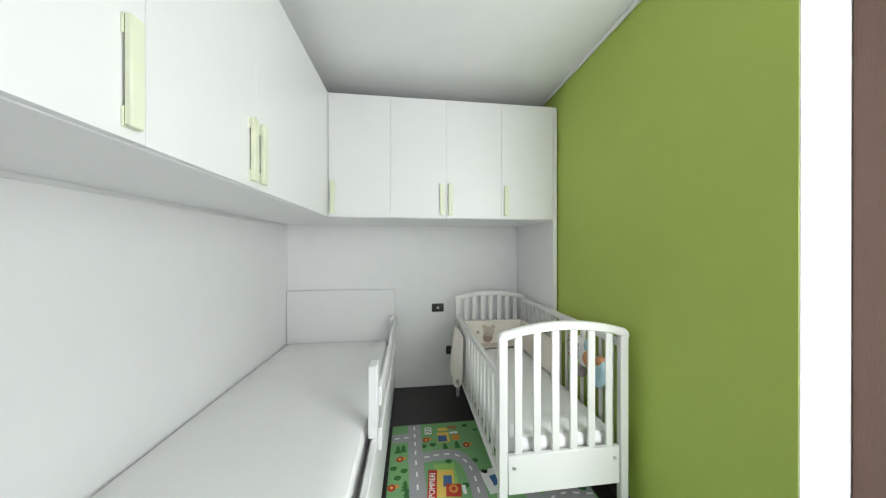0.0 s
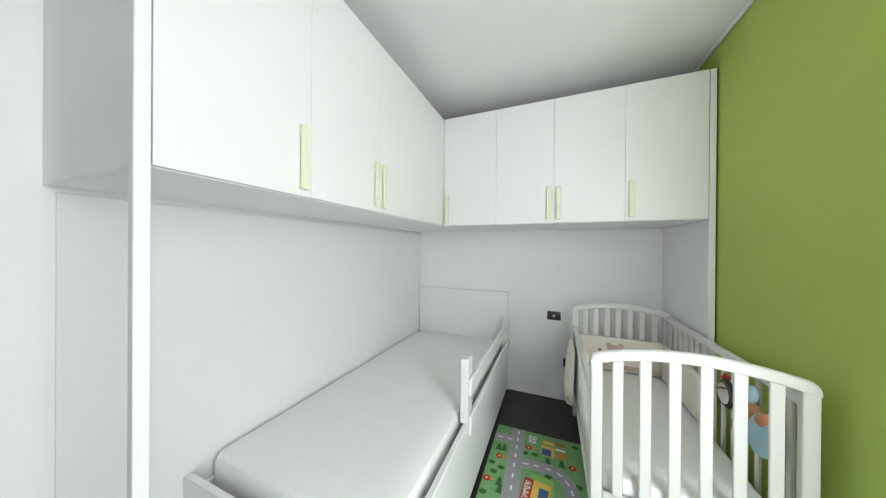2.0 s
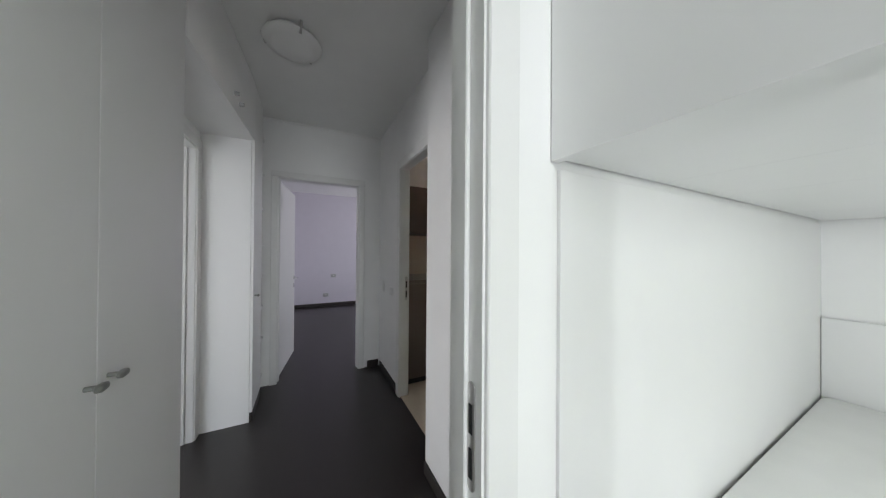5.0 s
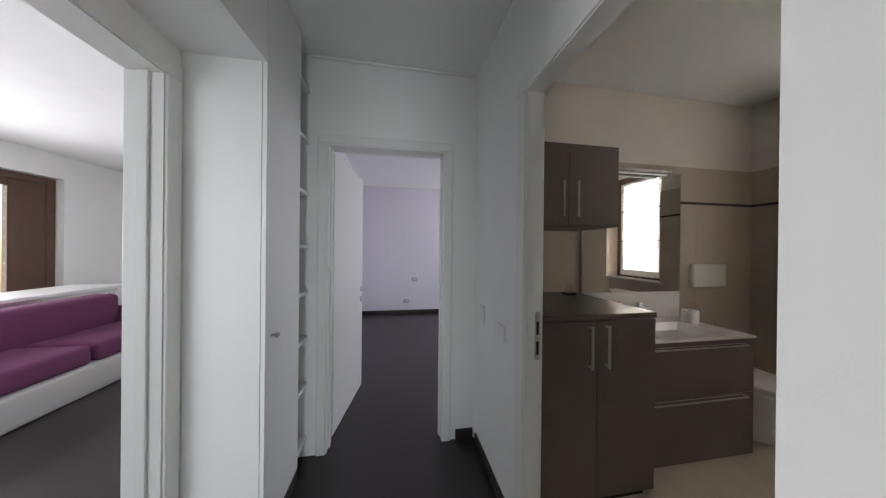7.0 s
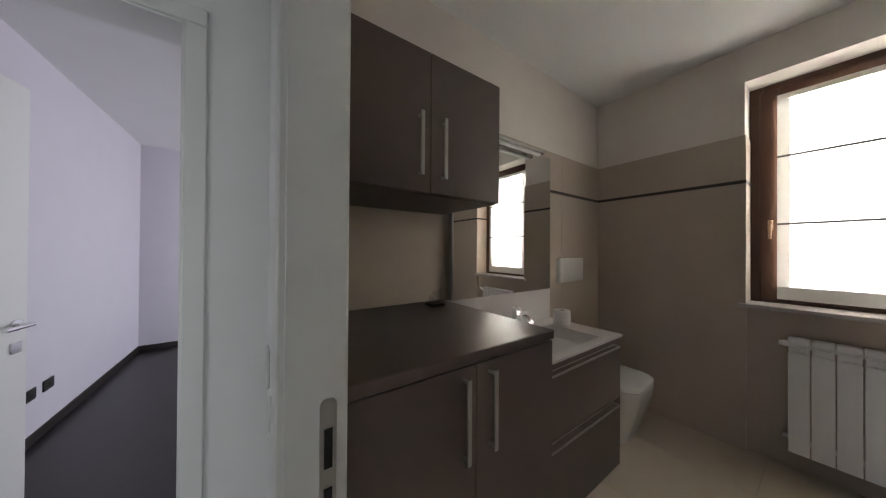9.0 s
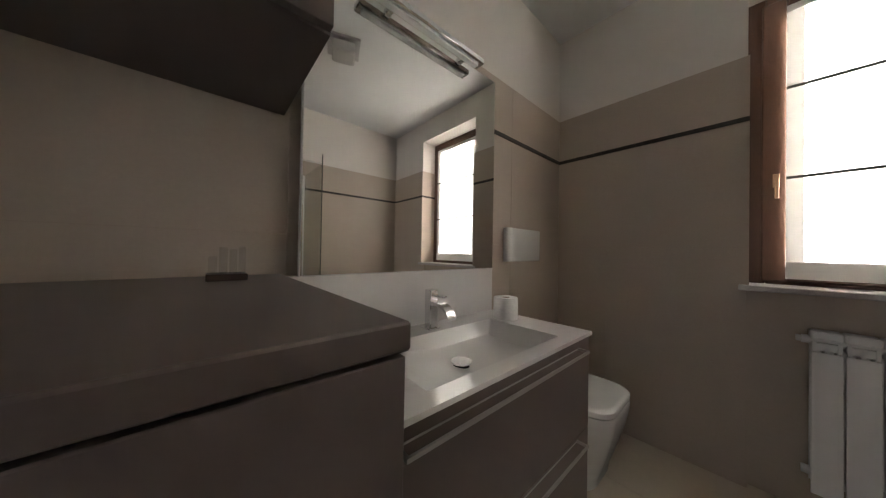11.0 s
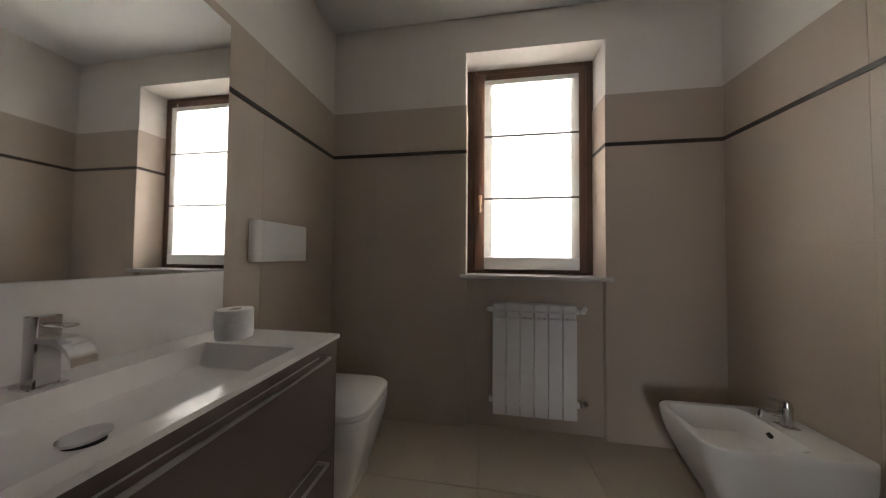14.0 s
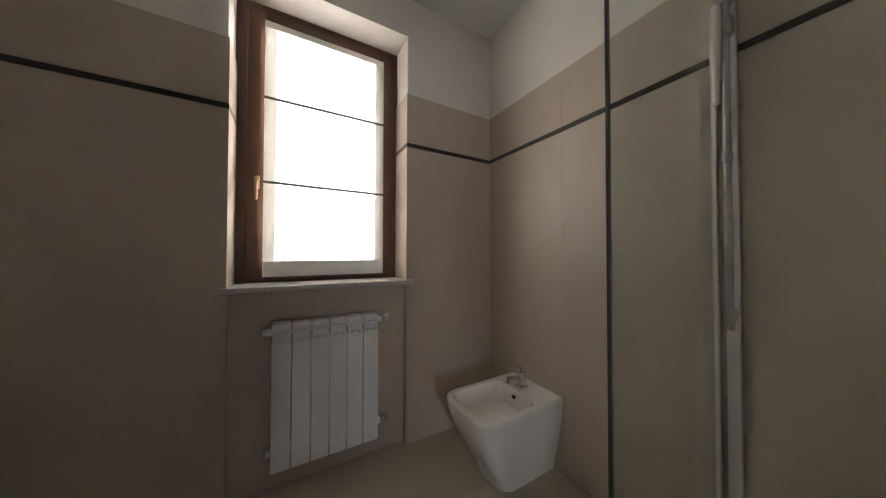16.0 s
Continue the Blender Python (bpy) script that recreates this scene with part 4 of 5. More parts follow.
def bar_pull(bm, x, y, z0, z1):
    """A flat steel bar on two feet, in front of a door that faces +x."""
    box(bm, x + 0.024, x + 0.032, y - 0.007, y + 0.007, z0, z1, bevel=0.0015)
    for z in (z0 + 0.006, z1 - 0.014):
        box(bm, x, x + 0.024, y - 0.005, y + 0.005, z, z + 0.008)


def taupe_unit(name, label, front, ends, zs, pulls, seam):
    root = thing(name, label, "cabinet", ((front - 2.8) / 2, sum(ends) / 2, zs[0]))
    part("body", boxes((-2.798, front - 0.021, ends[0], ends[1], zs[0], zs[1]), bevel=0.001), TAUPE, root)
    for (a, b), y in zip(((ends[0], seam), (seam, ends[1])), (seam - 0.05, seam + 0.05)):
        door = part("door", boxes((front - 0.019, front, a + 0.0015, b - 0.0015, zs[0] + 0.003, zs[1] - 0.003), bevel=0.0015), TAUPE, root)
        bm = bmesh.new()
        bar_pull(bm, front, y, *pulls)
        part("handle", bm, HANDLE_STEEL, door, "brushed steel bar handle")
    return root


taupe_unit("bathroom_wall_cabinet", "taupe lacquered wall cabinet with two steel bar handles", -2.36, (-2.045, -1.285), (1.553, 2.077), (1.61, 1.835), -1.646)
taupe_unit("washing_machine_cabinet", "taupe lacquered base cabinet with two steel bar handles", -2.092, (-2.045, -1.29), (0.08, 1.0295), (0.78, 1.007), -1.656)
kick = thing("cabinet_plinth", "near-black strip painted as the shade under the side board under the base cabinet", "plinth", (-2.45, -1.63, 0))
part("plinth", boxes((-2.79, -2.15, -2.04, -1.30, FZ, 0.0795)), DARK, kick)
wtop = thing("cabinet_worktop", "taupe laminate worktop with a slightly glossy face", "worktop", (-2.44, -1.63, 1.02))
part("slab", boxes((-2.798, -2.089, -2.047, -1.286, 1.0315, 1.064), bevel=0.003), TAUPE_TOP, wtop)
# The slit's shade under the slab is painted by this thin strip.
part("gap_shade_strip", boxes((-2.79, -2.11, -2.04, -1.30, 1.0298, 1.0313)), DARK, wtop, "near-black strip painted as the gap's shade")

# ---- vanity ----
VY0, VY1, VF = -1.278, -0.292, -2.268
van = thing("vanity_unit", "taupe lacquered vanity with two drawers and steel grips", "vanity", (-2.5, -0.78, 0.1))
part("body", boxes((-2.798, VF - 0.022, VY0, VY1, 0.02, 0.745), (-2.798, VF - 0.022, VY0, VY0 + 0.018, 0.745, 0.8175), (-2.798, VF - 0.022, VY1 - 0.018, VY1, 0.745, 0.8175)), TAUPE, van)
GY0, GY1, GX = -1.195, -0.398, VF + 0.042
for z0, z1, gz in ((0.4515, 0.8165, 0.783), (0.025, 0.4485, 0.439)):
    drawer = part("drawer", boxes((VF - 0.02, VF, VY0 + 0.002, VY1 - 0.002, z0, z1), bevel=0.0015), TAUPE, van)
    # a long rectangular loop of flat steel that stands off the front
    part("grip", boxes((GX - 0.006, GX, GY0, GY1, gz - 0.0045, gz + 0.0045), (VF + 0.0005, GX - 0.006, GY0, GY0 + 0.007, gz - 0.0045, gz + 0.0045), (VF + 0.0005, GX - 0.006, GY1 - 0.007, GY1, gz - 0.0045, gz + 0.0045),
                       (VF + 0.0005, VF + 0.0025, GY0 + 0.007, GY1 - 0.007, gz - 0.002, gz + 0.002)), HANDLE_STEEL, drawer, "long rectangular steel grip")

btop = thing("washbasin_top", "white resin washbasin top with a sunken rectangular bowl", "washbasin", (-2.5, -0.78, 0.8))
ZT = 0.832
BX0_, BX1_, BY0_, BY1_ = -2.640, -2.312, -1.085, -0.462


def bowl_floor(y):
    """Depth of the bowl along its length: a long slope from one end, a steep wall at the other."""
    long_slope = min(1.0, (y - BY0_) / 0.30)
    end_wall = min(1.0, (BY1_ - y) / 0.035)
    return 0.066 * min(long_slope * (1.6 - 0.6 * long_slope), end_wall)


bm = bmesh.new()
ys = [BY0_ + 0.30 * i / 10 for i in range(11)] + [-0.70, -0.62, -0.55, -0.51, BY1_ - 0.035, BY1_ - 0.022, BY1_ - 0.010, BY1_]
sections = []
for y in ys:
    d = bowl_floor(y)
    w = 0.004 + 0.35 * d
    row = [(BX0_, ZT), (BX0_ + 0.3 * w, ZT - 0.45 * d), (BX0_ + 0.8 * w, ZT - 0.88 * d), (BX0_ + 1.6 * w, ZT - d)]
    row = row + [(BX0_ + BX1_ - x, z) for x, z in reversed(row)]
    sections.append([bm.verts.new((x, y, z)) for x, z in row])
for lo, hi in zip(sections, sections[1:]):
    for i in range(len(lo) - 1):
        bm.faces.new((lo[i], lo[i + 1], hi[i + 1], hi[i]))
bmesh.ops.remove_doubles(bm, verts=bm.verts, dist=1e-5)
part("bowl", bm, RESIN, btop, "sunken white bowl with a long sloping end")
bm = bmesh.new()
box(bm, -2.758, BX0_, VY0, VY1, 0.818, ZT)
box(bm, BX1_, -2.258, VY0, VY1, 0.818, ZT)
box(bm, BX0_, BX1_, VY0, BY0_, 0.818, ZT)
box(bm, BX0_, BX1_, BY1_, VY1, 0.818, ZT)
part("top", bm, RESIN, btop)
DZ = ZT - bowl_floor(-0.828)
bm = bmesh.new()
rod(bm, (-2.462, -0.828, DZ - 0.004), (-2.462, -0.828, DZ + 0.010), 0.027, 24)
drain = part("drain", bm, DARK, btop, "dark drain ring")
bm = bmesh.new()
rod(bm, (-2.462, -0.828, DZ + 0.011), (-2.462, -0.828, DZ + 0.016), 0.034, 28)
part("drain_cap", bm, CHROME, btop, "chrome drain cap")
bsplash = thing("backsplash", "white resin backsplash below the mirror", "backsplash", (-2.78, -0.78, 0.83))
part("panel", boxes((-2.798, -2.76, VY0, -0.295, 0.80, 1.056), bevel=0.001), RESIN, bsplash)

mirror = thing("bathroom_mirror", "large frameless mirror above the washbasin", "mirror", (-2.78, -0.77, 1.06))
part("backing", boxes((-2.798, -2.766, -1.238, -0.30, 1.06, 2.062)), GREY_PLASTIC, mirror, "grey backing board")
part("glass", boxes((-2.7655, -2.760, -1.24, -0.297, 1.058, 2.064)), MIRROR, mirror)
part("edge_strip", boxes((-2.7655, -2.756, -1.246, -1.2405, 1.058, 2.064)), STEEL, mirror, "steel edge strip")
part("edge_strip", boxes((-2.7655, -2.757, -1.24, -0.297, 1.0545, 1.0575)), STEEL, mirror, "steel edge strip")

mlamp = thing("mirror_lamp", "long chrome mirror lamp, switched off", "lamp", (-2.7, -0.9, 2.06))
bm = boxes((-2.735, -2.685, -1.06, -0.475, 2.040, 2.068), bevel=0.005)
part("housing", bm, CHROME, mlamp)
part("diffuser", boxes((-2.728, -2.70, -1.04, -0.50, 2.030, 2.0395), bevel=0.003), WHITE_PLASTIC, mlamp, "white diffuser strip")
for y in (-0.95, -0.56):
    part("bracket", boxes((-2.766, -2.736, y - 0.012, y + 0.012, 2.050, 2.072), bevel=0.002), CHROME, mlamp)

tap = thing("basin_tap", "square chrome basin tap with a flat spout", "tap", (-2.69, -0.775, ZT))
part("body", boxes((-2.708, -2.668, -0.793, -0.755, ZT, ZT + 0.155), bevel=0.003), CHROME, tap)
part("base_plate", boxes((-2.718, -2.660, -0.803, -0.747, ZT, ZT + 0.005), bevel=0.001), CHROME, tap)
bm = bmesh.new()
path_pts = [(-2.668, 0.105), (-2.63, 0.105), (-2.60, 0.098), (-2.578, 0.082), (-2.566, 0.06)]
lofted(bm, [[(x, -0.795, ZT + z - 0.006), (x, -0.755, ZT + z - 0.006), (x, -0.755, ZT + z + 0.006), (x, -0.795, ZT + z + 0.006)] for x, z in path_pts])
part("spout", bm, CHROME, tap, "flat curved spout")
part("lever", boxes((-2.70, -2.605, -0.787, -0.763, ZT + 0.132, ZT + 0.139), bevel=0.002), CHROME, tap)

roll = thing("toilet_roll", "white toilet paper roll standing on the washbasin top", "toilet roll", (-2.60, -0.40, ZT))
bm = bmesh.new()
n = 36
ringp = lambda r, z: [(-2.60 + r * math.cos(i * math.tau / n), -0.395 + r * math.sin(i * math.tau / n), ZT + z) for i in range(n)]
lofted(bm, [ringp(0.02, 0.002), ringp(0.054, 0.0005), ringp(0.056, 0.008), ringp(0.056, 0.092), ringp(0.053, 0.1), ringp(0.021, 0.1), ringp(0.02, 0.094)], False, False)
part("paper", bm, PAPER, roll)
bm = bmesh.new()
lofted(bm, [ringp(0.0205, 0.001), ringp(0.0205, 0.097), ringp(0.019, 0.097), ringp(0.019, 0.001)], False, False)
part("core", bm, plain("brown_card", (0.30, 0.22, 0.15), 0.9), roll, "brown card core")

# ---- toilet, flush plate, bidet ----


def pan(front, back, y0, y1, top, tip, taper=1.0):
    """A floor-standing ceramic pan that tapers to the floor; front and back in x."""
    s = 1 if front > back else -1
    bm = bmesh.new()
    rings = []
    for z, inset_f, inset_s in ((FZ, 0.16, 0.055), (0.05, 0.15, 0.05), (0.18, 0.075, 0.022), (0.30, 0.02, 0.004), (top - 0.03, 0.002, 0.0), (top - 0.006, 0.0, 0.0), (top, 0.005, 0.004)):
        f = front - s * inset_f * taper
        inset_s = inset_s * taper
        x0, x1 = min(f, back), max(f, back)
        rr = (tip, 0.012, 0.012, tip) if s > 0 else (0.012, tip, tip, 0.012)
        rings.append(rounded_ring(x0, x1, y0 + inset_s, y1 - inset_s, z, rr, 8))
    return lofted(bm, rings, True, False), rings


toilet = thing("toilet", "white ceramic back-to-wall toilet with closed lid", "toilet", (-2.5, 0.065, 0))
bm, rings = pan(-2.24, -2.799, -0.135, 0.268, 0.392, 0.10, 0.55)
top_verts = [v for v in bm.verts if abs(v.co.z - 0.392) < 1e-5]
bm.faces.new(top_verts)
part("pan", bm, CERAMIC, toilet)
bm = bmesh.new()
lofted(bm, [rounded_ring(-2.72 + i, -2.24 - i, -0.135 + i, 0.268 - i, z, (0.10, 0.03, 0.03, 0.10), 8) for z, i in ((0.3945, 0.006), (0.398, 0.001), (0.422, 0.0), (0.430, 0.006), (0.434, 0.02))])
part("lid", bm, CERAMIC, toilet, "closed white lid")
bm = bmesh.new()
for y in (-0.02, 0.15):
    rod(bm, (-2.735, y - 0.02, 0.41), (-2.735, y + 0.02, 0.41), 0.011, 12)
part("hinge", bm, CHROME, toilet, "chrome lid hinge")

flush = thing("flush_plate", "glossy white flush plate on the tiled wall", "flush plate", (-2.79, 0.04, 1.09))
bm = bmesh.new()
face = [(-0.145, -2.780), (-0.141, -2.770), (-0.132, -2.764), (-0.118, -2.7615), (-0.106, -2.7625), (-0.094, -2.766), (-0.082, -2.7685), (-0.070, -2.769), (0.215, -2.769), (0.223, -2.772), (0.228, -2.780)]
lofted(bm, [[(-2.7995, y, 1.089), (x - 0.004, y, 1.089), (x, y, 1.094), (x, y, 1.284), (x - 0.004, y, 1.289), (-2.7995, y, 1.289)] for y, x in face])
part("plate", bm, CERAMIC, flush)

bidet = thing("bidet", "white ceramic back-to-wall bidet with chrome tap", "bidet", (-0.6, 0.13, 0))
B0, B1, BF, BB, BT = -0.055, 0.312, -0.865, -0.336, 0.40
bm, rings = pan(BF, BB, B0, B1, BT, 0.075)
rim = [v for v in bm.verts if abs(v.co.z - BT) < 1e-5]
inner_rings = [rounded_ring(BF + 0.03, BB - 0.155, B0 + 0.03, B1 - 0.03, BT, 0.05, 8), rounded_ring(BF + 0.04, BB - 0.165, B0 + 0.04, B1 - 0.04, BT - 0.012, 0.05, 8),
               rounded_ring(BF + 0.08, BB - 0.185, B0 + 0.07, B1 - 0.07, BT - 0.09, 0.05, 8), rounded_ring(BF + 0.15, BB - 0.22, B0 + 0.12, B1 - 0.12, BT - 0.115, 0.03, 8)]
prev = rim
for r in inner_rings:
    cur = [bm.verts.new(p) for p in r]
    for i in range(len(cur)):
        j = (i + 1) % len(cur)
        bm.faces.new((prev[i], prev[j], cur[j], cur[i]))
    prev = cur
bm.faces.new(prev)
part("pan", bm, CERAMIC, bidet)
bm = bmesh.new()
rod(bm, (-0.515, 0.13, BT - 0.035), (-0.505, 0.13, BT - 0.03), 0.011, 16)
part("overflow", bm, DARK, bidet, "dark overflow hole")
btap = thing("bidet_tap", "small chrome bidet mixer tap", "tap", (-0.43, 0.15, BT))
bm = bmesh.new()
box(bm, -0.458, -0.402, 0.122, 0.178, BT, BT + 0.006, bevel=0.002)
rod(bm, (-0.43, 0.15, BT + 0.004), (-0.43, 0.15, BT + 0.085), 0.021, 20)
part("body", bm, CHROME, btap)
bm = bmesh.new()
rod(bm, (-0.44, 0.15, BT + 0.05), (-0.525, 0.15, BT + 0.062), 0.012, 14)
rod(bm, (-0.525, 0.15, BT + 0.068), (-0.53, 0.15, BT + 0.04), 0.013, 14)
part("spout", bm, CHROME, btap)
bm = bmesh.new()
rod(bm, (-0.43, 0.15, BT + 0.086), (-0.43, 0.15, BT + 0.108), 0.020, 20, 0.016)
rod(bm, (-0.43, 0.15, BT + 0.10), (-0.50, 0.15, BT + 0.118), 0.006, 10)
part("lever", bm, CHROME, btap)

# ---- shower enclosure ----
shower = thing("shower_enclosure", "clear glass shower enclosure with dark and steel profiles", "shower", (-0.98, -0.65, 0))
part("glass_panel", boxes((-0.984, -0.976, -0.985, -0.652, 0.03, 1.965)), SHOWER_GLASS, shower, "clear glass panel").visible_shadow = False
part("glass_panel", boxes((-0.972, -0.365, -0.648, -0.640, 0.03, 1.965)), SHOWER_GLASS, shower, "clear glass panel").visible_shadow = False
part("corner_profile", boxes((-0.985, -0.977, -0.649, -0.641, FZ, 2.05), bevel=0.001), BLACK_PLASTIC, shower, "black corner seal")
part("floor_profile", boxes((-0.990, -0.970, -1.10, -0.653, FZ, 0.03), bevel=0.003), STEEL, shower, "steel floor profile")
part("floor_profile", boxes((-0.970, -0.336, -0.655, -0.633, FZ, 0.03), bevel=0.003), STEEL, shower, "steel floor profile")
part("end_post", boxes((-1.000, -0.965, -1.095, -0.990, FZ, 2.10), bevel=0.004), LACQUER, shower, "pale end post")
part("wall_profile", boxes((-0.352, -0.336, -0.653, -0.639, FZ, 1.965), bevel=0.002), ALUMINIUM, shower, "satin aluminium wall profile")

rail = thing("shower_rail", "chrome shower slide rail on the tiled wall", "shower rail", (-0.375, -0.685, 0.9))
bm = bmesh.new()
rod(bm, (-0.375, -0.685, 0.92), (-0.375, -0.685, 2.03), 0.010, 16)
part("tube", bm, HANDLE_STEEL, rail)
part("back_bar", boxes((-0.346, -0.3335, -0.702, -0.668, 0.25, 2.04), bevel=0.003), ALUMINIUM, rail, "flat satin aluminium backing bar")
for z in (0.97, 1.99):
    bm = bmesh.new()
    rod(bm, (-0.333, -0.685, z), (-0.375, -0.685, z), 0.013, 16)
    rod(bm, (-0.375, -0.685, z - 0.020), (-0.375, -0.685, z + 0.020), 0.0145, 16)
    part("bracket", bm, HANDLE_STEEL, rail)
bm = bmesh.new()
rod(bm, (-0.375, -0.685, 1.455), (-0.375, -0.685, 1.485), 0.014, 16)
part("stop_ring", bm, HANDLE_STEEL, rail)
part("slider", boxes((-0.396, -0.360, -0.703, -0.668, 1.865, 1.925), bevel=0.006), HANDLE_STEEL, rail)
shower_head = thing("hand_shower", "slim pale hand shower hanging in its slider", "hand shower", (-0.412, -0.672, 1.65))
bm = bmesh.new()
lofted(bm, [[(-0.412 + r * math.cos(k * math.tau / 16), -0.672 + r * math.sin(k * math.tau / 16), z) for k in range(16)] for z, r in ((1.640, 0.009), (1.66, 0.0115), (1.84, 0.013), (1.93, 0.014), (1.955, 0.011))])
part("handle", bm, ALUMINIUM, shower_head)

# ---- bathroom: small things ----
clamp = thing("ceiling_lamp", "square bathroom ceiling lamp with a white glass, switched off", "ceiling lamp", (-1.55, -0.66, BATH_CEIL))
bm = boxes((-0.12, 0.12, -0.12, 0.12, BATH_CEIL - 0.022, BATH_CEIL), bevel=0.003)
bm.transform(pose(-1.56, -0.68, 0, 0, 0, 20))
part("base", bm, STEEL, clamp, "grey steel base plate")
bm = bmesh.new()
lofted(bm, [rounded_ring(-0.085 + i, 0.085 - i, -0.085 + i, 0.085 - i, BATH_CEIL - z, 0.02, 4) for z, i in ((0.0225, 0.0), (0.09, 0.0), (0.10, 0.01))])
bm.transform(pose(-1.56, -0.68, 0, 0, 0, 20))
part("shade", bm, plain("opal_lamp_glass", (0.72, 0.71, 0.69), 0.25), clamp, "white opal glass shade")

ornament = thing("glass_ornament", "small pale glass plates standing in a dark wooden base", "ornament", (-2.67, -1.42, 1.064))
part("base", boxes((-2.705, -2.635, -1.458, -1.382, 1.064, 1.080), bevel=0.002), plain("dark_red_wood", (0.05, 0.026, 0.021), 0.4), ornament, "dark wooden base")
frosted = bpy.data.materials.new("faintly_frosted_glass")
frosted.use_nodes = True
fn, fl = frosted.node_tree.nodes, frosted.node_tree.links
f_clear, f_white, f_mix = fn.new("ShaderNodeBsdfTransparent"), fn.new("ShaderNodeBsdfDiffuse"), fn.new("ShaderNodeMixShader")
f_white.inputs["Color"].default_value = (0.7, 0.68, 0.66, 1)
f_mix.inputs[0].default_value = 0.09
fl.new(f_clear.outputs[0], f_mix.inputs[1])
fl.new(f_white.outputs[0], f_mix.inputs[2])
fl.new(f_mix.outputs[0], fn["Material Output"].inputs["Surface"])
for y, w, h in ((-1.446, 0.016, 0.040), (-1.427, 0.016, 0.062), (-1.408, 0.015, 0.058), (-1.391, 0.014, 0.064)):
    part("glass_plate", boxes((-2.674, -2.668, y - w / 2, y + w / 2, 1.078, 1.080 + h), bevel=0.002), frosted, ornament, "faintly frosted glass plate")

# ---- play rug ----
RUG_X0, RUG_X1, RUG_Y0, RUG_Y1, RUG_Z = 1.005, 2.15, -1.98, -0.575, 0.006
RUG = material("green_rug_pile", (0.16, 0.33, 0.14), 0.95, vary=0.12, scale=9, fine=0.25, fine_scale=350, bump=0.3)
ROAD = material("grey_rug_pile", (0.30, 0.30, 0.31), 0.95, vary=0.06, scale=9, fine=0.2, fine_scale=350, bump=0.3)
INKS = {k: material(k + "_rug_print", c, 0.95, vary=0.05, fine=0.15, fine_scale=350, bump=0.2) for k, c in (
    ("white", (0.72, 0.72, 0.70)), ("red", (0.42, 0.045, 0.03)), ("yellow", (0.68, 0.47, 0.10)), ("blue", (0.05, 0.12, 0.26)), ("orange", (0.60, 0.25, 0.05)),
    ("brown", (0.30, 0.16, 0.08)), ("leaf", (0.035, 0.13, 0.035)), ("light_green", (0.26, 0.46, 0.12)))}
rug = thing("play_rug", "green children's play rug printed with grey roads", "rug", (1.55, -1.25, 0))
part("rug_base", box(bmesh.new(), RUG_X0, RUG_X1, RUG_Y0, RUG_Y1, 0.0, RUG_Z, bevel=0.003), RUG, rug)


def patch(outline, level, mat, name="print", label=""):
    """A flat printed patch, proud of the pile by level tenths of a millimetre."""
    bm = bmesh.new()
    lofted(bm, [[(x, y, RUG_Z - 0.001) for x, y in outline], [(x, y, RUG_Z + level * 0.0003) for x, y in outline]])
    return part(name, bm, mat, rug, label)


def oblong(x, y, w, h, turn=0):
    c, s = math.cos(radians(turn)), math.sin(radians(turn))
    return [(x + c * a * w - s * b * h, y + s * a * w + c * b * h) for a, b in ((-0.5, -0.5), (0.5, -0.5), (0.5, 0.5), (-0.5, 0.5))]


def blob(x, y, r, k=10, wobble=0.0, squash=1.0):
    return [(x + r * (1 + wobble * (i % 2)) * math.cos(i * math.tau / k), y + squash * r * (1 + wobble * (i % 2)) * math.sin(i * math.tau / k)) for i in range(k)]


def bend(pts, n=8):
    """A smooth run through the points."""
    v = [Vector(p) for p in pts]
    v = [2 * v[0] - v[1], *v, 2 * v[-1] - v[-2]]
    out = []
    for a, b, c, d in zip(v, v[1:], v[2:], v[3:]):
        for i in range(n):
            t = i / n
            out.append(0.5 * (2 * b + (c - a) * t + (2 * a - 5 * b + 4 * c - d) * t * t + (3 * b - a - 3 * c + d) * t ** 3))
    return out + [v[-2]]


def road(pts, width, level):
    run = bend(pts)
    side = []
    for i, p in enumerate(run):
        d = (run[min(i + 1, len(run) - 1)] - run[max(i - 1, 0)]).normalized()
        side.append(Vector((-d.y, d.x)) * width / 2)
    bm = bmesh.new()
    lofted(bm, [[(*(p + o), RUG_Z - 0.001), (*(p - o), RUG_Z - 0.001), (*(p - o), RUG_Z + level * 0.0003), (*(p + o), RUG_Z + level * 0.0003)] for p, o in zip(run, side)])
    part("road", bm, ROAD, rug, "grey printed road")
    far, left = 0.0, 0.03
    for a, b in zip(run, run[1:]):
        far += (b - a).length
        if far > left:
            d = b - a
            patch(oblong(b.x, b.y, 0.034, 0.011, math.degrees(math.atan2(d.y, d.x))), level + 2, INKS["white"], "road_dash")
            left = far + 0.062


road([(1.165, RUG_Y1 - 0.004), (1.172, -0.9), (1.18, -1.25), (1.17, -1.6), (1.18, RUG_Y0 + 0.004)], 0.095, 3)
road([(1.012, -0.715), (1.06, -0.713), (1.13, -0.71)], 0.085, 2)
road([(1.20, -0.908), (1.36, -0.893), (1.45, -0.92), (1.505, -1.02), (1.515, -1.2), (1.50, -1.45), (1.40, -1.58), (1.22, -1.60)], 0.085, 2)
road([(1.50, -1.30), (1.75, -1.33), (1.95, -1.25), (2.14, -1.27)], 0.085, 1)
road([(1.80, -1.33), (1.82, -1.0), (1.80, RUG_Y1 - 0.004)], 0.085, 0.5)
patch(oblong(1.345, -1.09, 0.13, 0.24), 1, INKS["light_green"], "field")
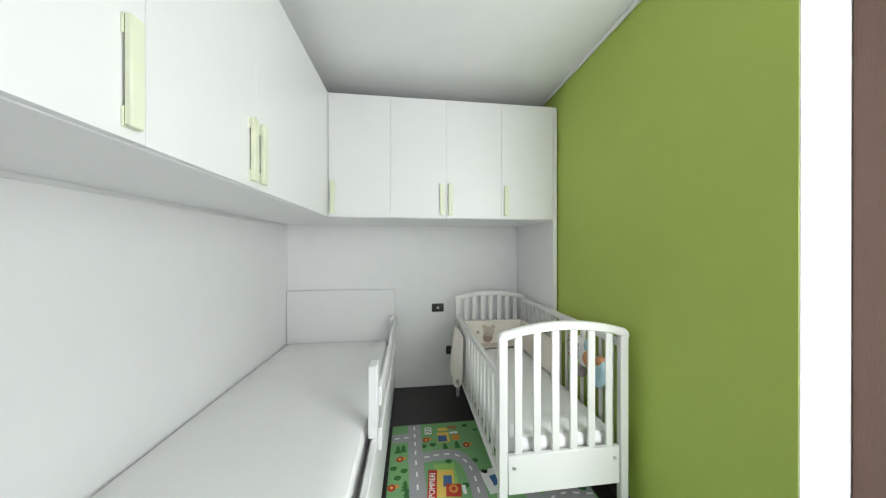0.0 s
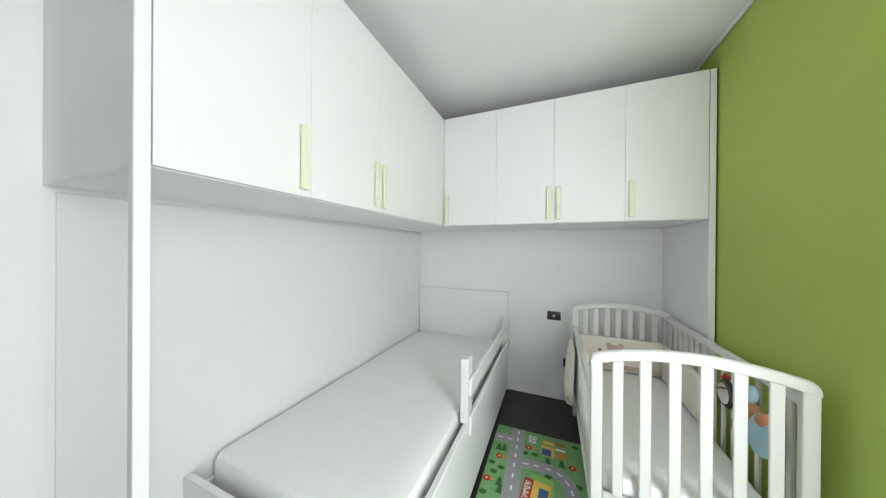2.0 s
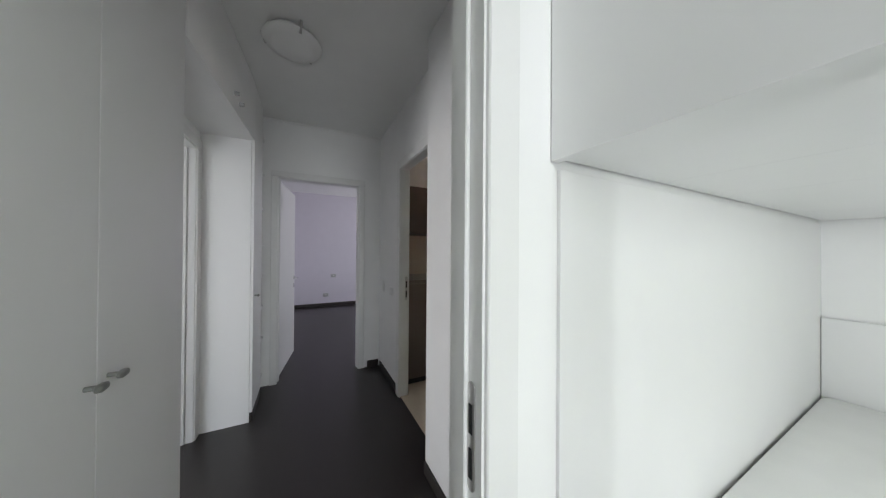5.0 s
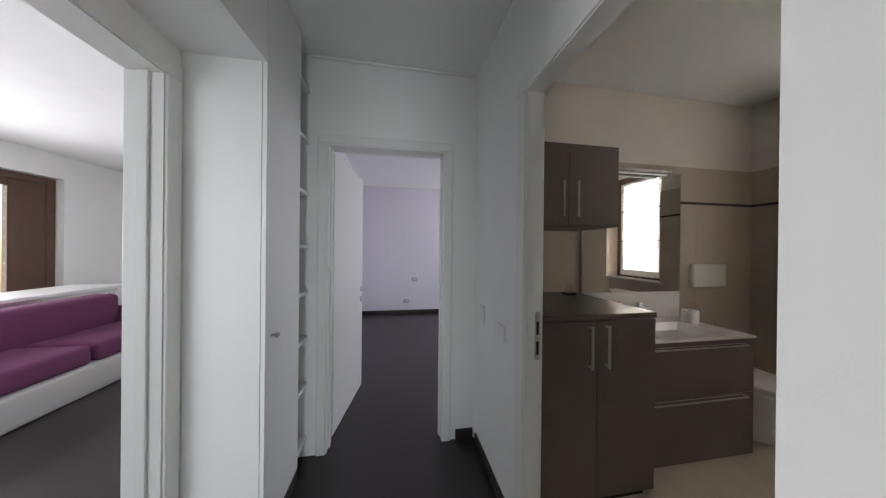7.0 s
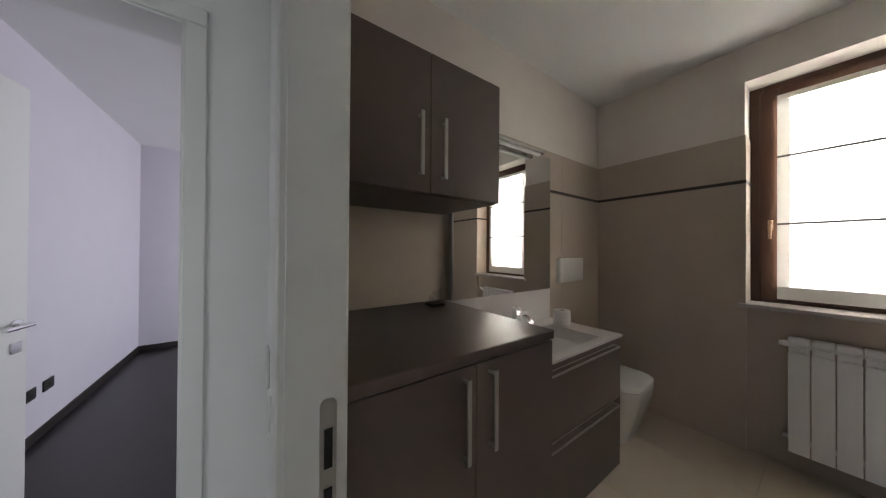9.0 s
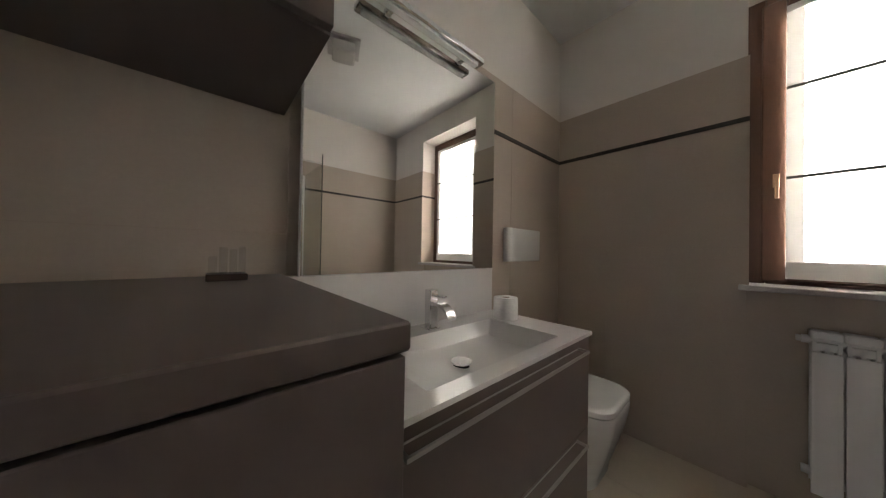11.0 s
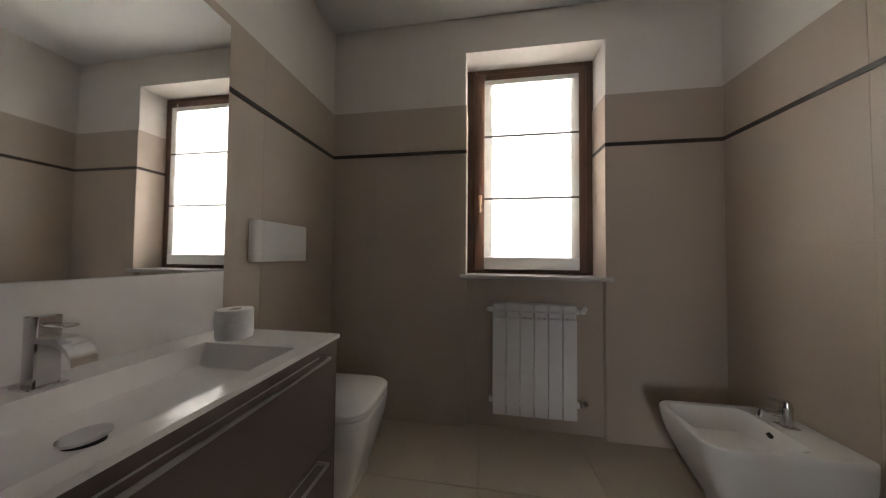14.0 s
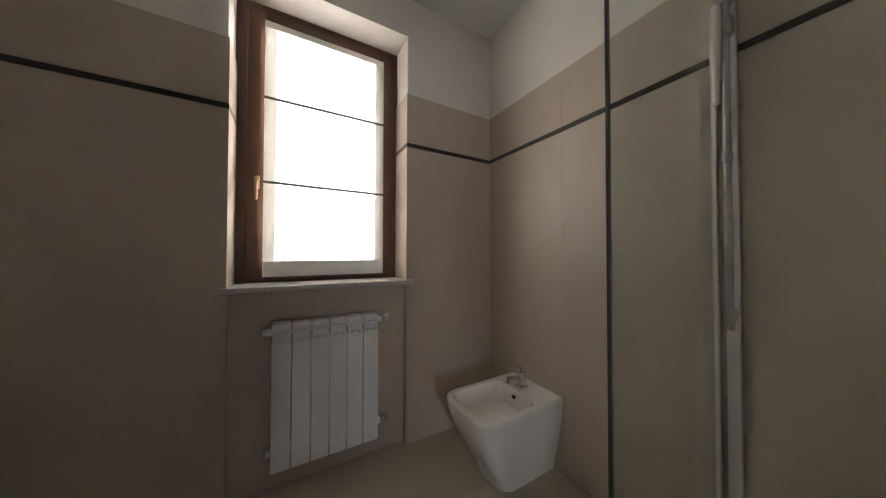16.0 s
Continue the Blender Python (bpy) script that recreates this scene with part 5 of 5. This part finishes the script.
# fire station
patch(oblong(1.335, -1.105, 0.105, 0.18, -6), 2, INKS["yellow"], "building")
patch(oblong(1.352, -1.095, 0.05, 0.075, -6), 3, INKS["blue"], "window_print")
patch(oblong(1.262, -1.112, 0.052, 0.205, -6), 4, INKS["red"], "sign_board", "red printed fire station sign")
patch(oblong(1.378, -1.158, 0.085, 0.08, -6), 4, INKS["red"], "engine")
patch(blob(1.378, -1.15, 0.026, 14), 6, INKS["orange"], "hose_reel")
patch(blob(1.378, -1.15, 0.013, 12), 8, INKS["red"], "hose_reel")
patch(oblong(1.438, -1.16, 0.02, 0.055), 3, INKS["white"], "print")
letters = bpy.data.curves.new("sign_text", "FONT")
letters.body, letters.size, letters.align_x, letters.align_y, letters.extrude = "POMPIERI", 0.047, "CENTER", "CENTER", 0.0004
text_ob = bpy.data.objects.new("sign_text", letters)
text_mesh = bpy.data.meshes.new_from_object(text_ob)
bpy.data.objects.remove(text_ob)
text_mesh.materials.clear()
text_mesh.materials.append(INKS["white"])
text_mesh.transform(pose(1.262, -1.112, RUG_Z + 0.0018, 0, 0, 84) @ Matrix.Diagonal((0.82, 1.0, 1.0, 1.0)))
text = new("sign_text", text_mesh)
text.parent = rug
text.matrix_parent_inverse = rug.matrix_world.inverted()
tagged(text, "white lettering on the red sign")
# town building
patch(oblong(1.37, -0.735, 0.085, 0.10), 1, INKS["yellow"], "building")
patch(oblong(1.362, -0.748, 0.062, 0.06), 3, INKS["blue"], "window_print")
patch(oblong(1.375, -0.652, 0.08, 0.03), 2, INKS["yellow"], "roof_print")
patch(oblong(1.445, -0.638, 0.07, 0.035, -12), 3, INKS["brown"], "roof_print")
patch(oblong(1.458, -0.745, 0.055, 0.05), 2, INKS["orange"], "building")
patch(oblong(1.45, -0.695, 0.06, 0.02), 2, INKS["white"], "print")
patch(oblong(1.267, -0.655, 0.05, 0.075), 2, INKS["white"], "notice_print")
for i in range(4):
    patch(oblong(1.267, -0.63 - 0.016 * i, 0.038, 0.005), 4, INKS["leaf"], "notice_line")
for x, y in ((1.071, -0.902), (1.032, -1.103), (1.246, -0.748), (1.517, -0.827)):
    patch(blob(x, y, 0.021, 12, 0.18), 2, INKS["red"], "flower")
    patch(blob(x, y, 0.009, 8), 4, INKS["yellow"], "flower")
    patch(oblong(x + 0.03, y + 0.006, 0.022, 0.02), 2, INKS["orange"], "flower")
for x, y in ((1.036, -0.97), (1.063, -1.041), (1.10, -0.994), (1.033, -1.202), (1.227, -0.807), (1.290, -0.80), (1.377, -0.954), (1.452, -1.134), (1.545, -0.628), (1.545, -0.965)):
    patch(blob(x, y, 0.021, 9, 0.2, 0.75), 1.5, INKS["leaf"], "shrub")
for x, y in ((1.055, -0.82), (1.09, -0.815), (1.108, -1.10), (1.118, -1.15), (1.372, -0.83), (1.455, -0.818)):
    for k in range(3):
        patch([(x - 0.026 + 0.005 * k, y - 0.03 + 0.02 * k), (x + 0.026 - 0.005 * k, y - 0.03 + 0.02 * k), (x, y + 0.0 + 0.02 * k)], 1.5 + k, INKS["leaf"], "tree")
rng = random.Random(5)
for i in range(22):
    x, y = rng.uniform(1.58, 2.12), rng.uniform(-1.9, -0.65)
    patch(blob(x, y, rng.uniform(0.015, 0.028), 9, 0.2, 0.8), 1.5, INKS["leaf"] if i % 3 else INKS["red"], "shrub")
for x, y, k in ((1.66, -1.55, "blue"), (1.95, -1.50, "red"), (1.62, -1.12, "white"), (1.98, -1.05, "yellow")):
    patch(oblong(x, y, 0.12, 0.16, 10), 1.5, INKS[k], "building")
    patch(oblong(x + 0.01, y, 0.05, 0.07, 10), 3, INKS["blue" if k != "blue" else "white"], "window_print")
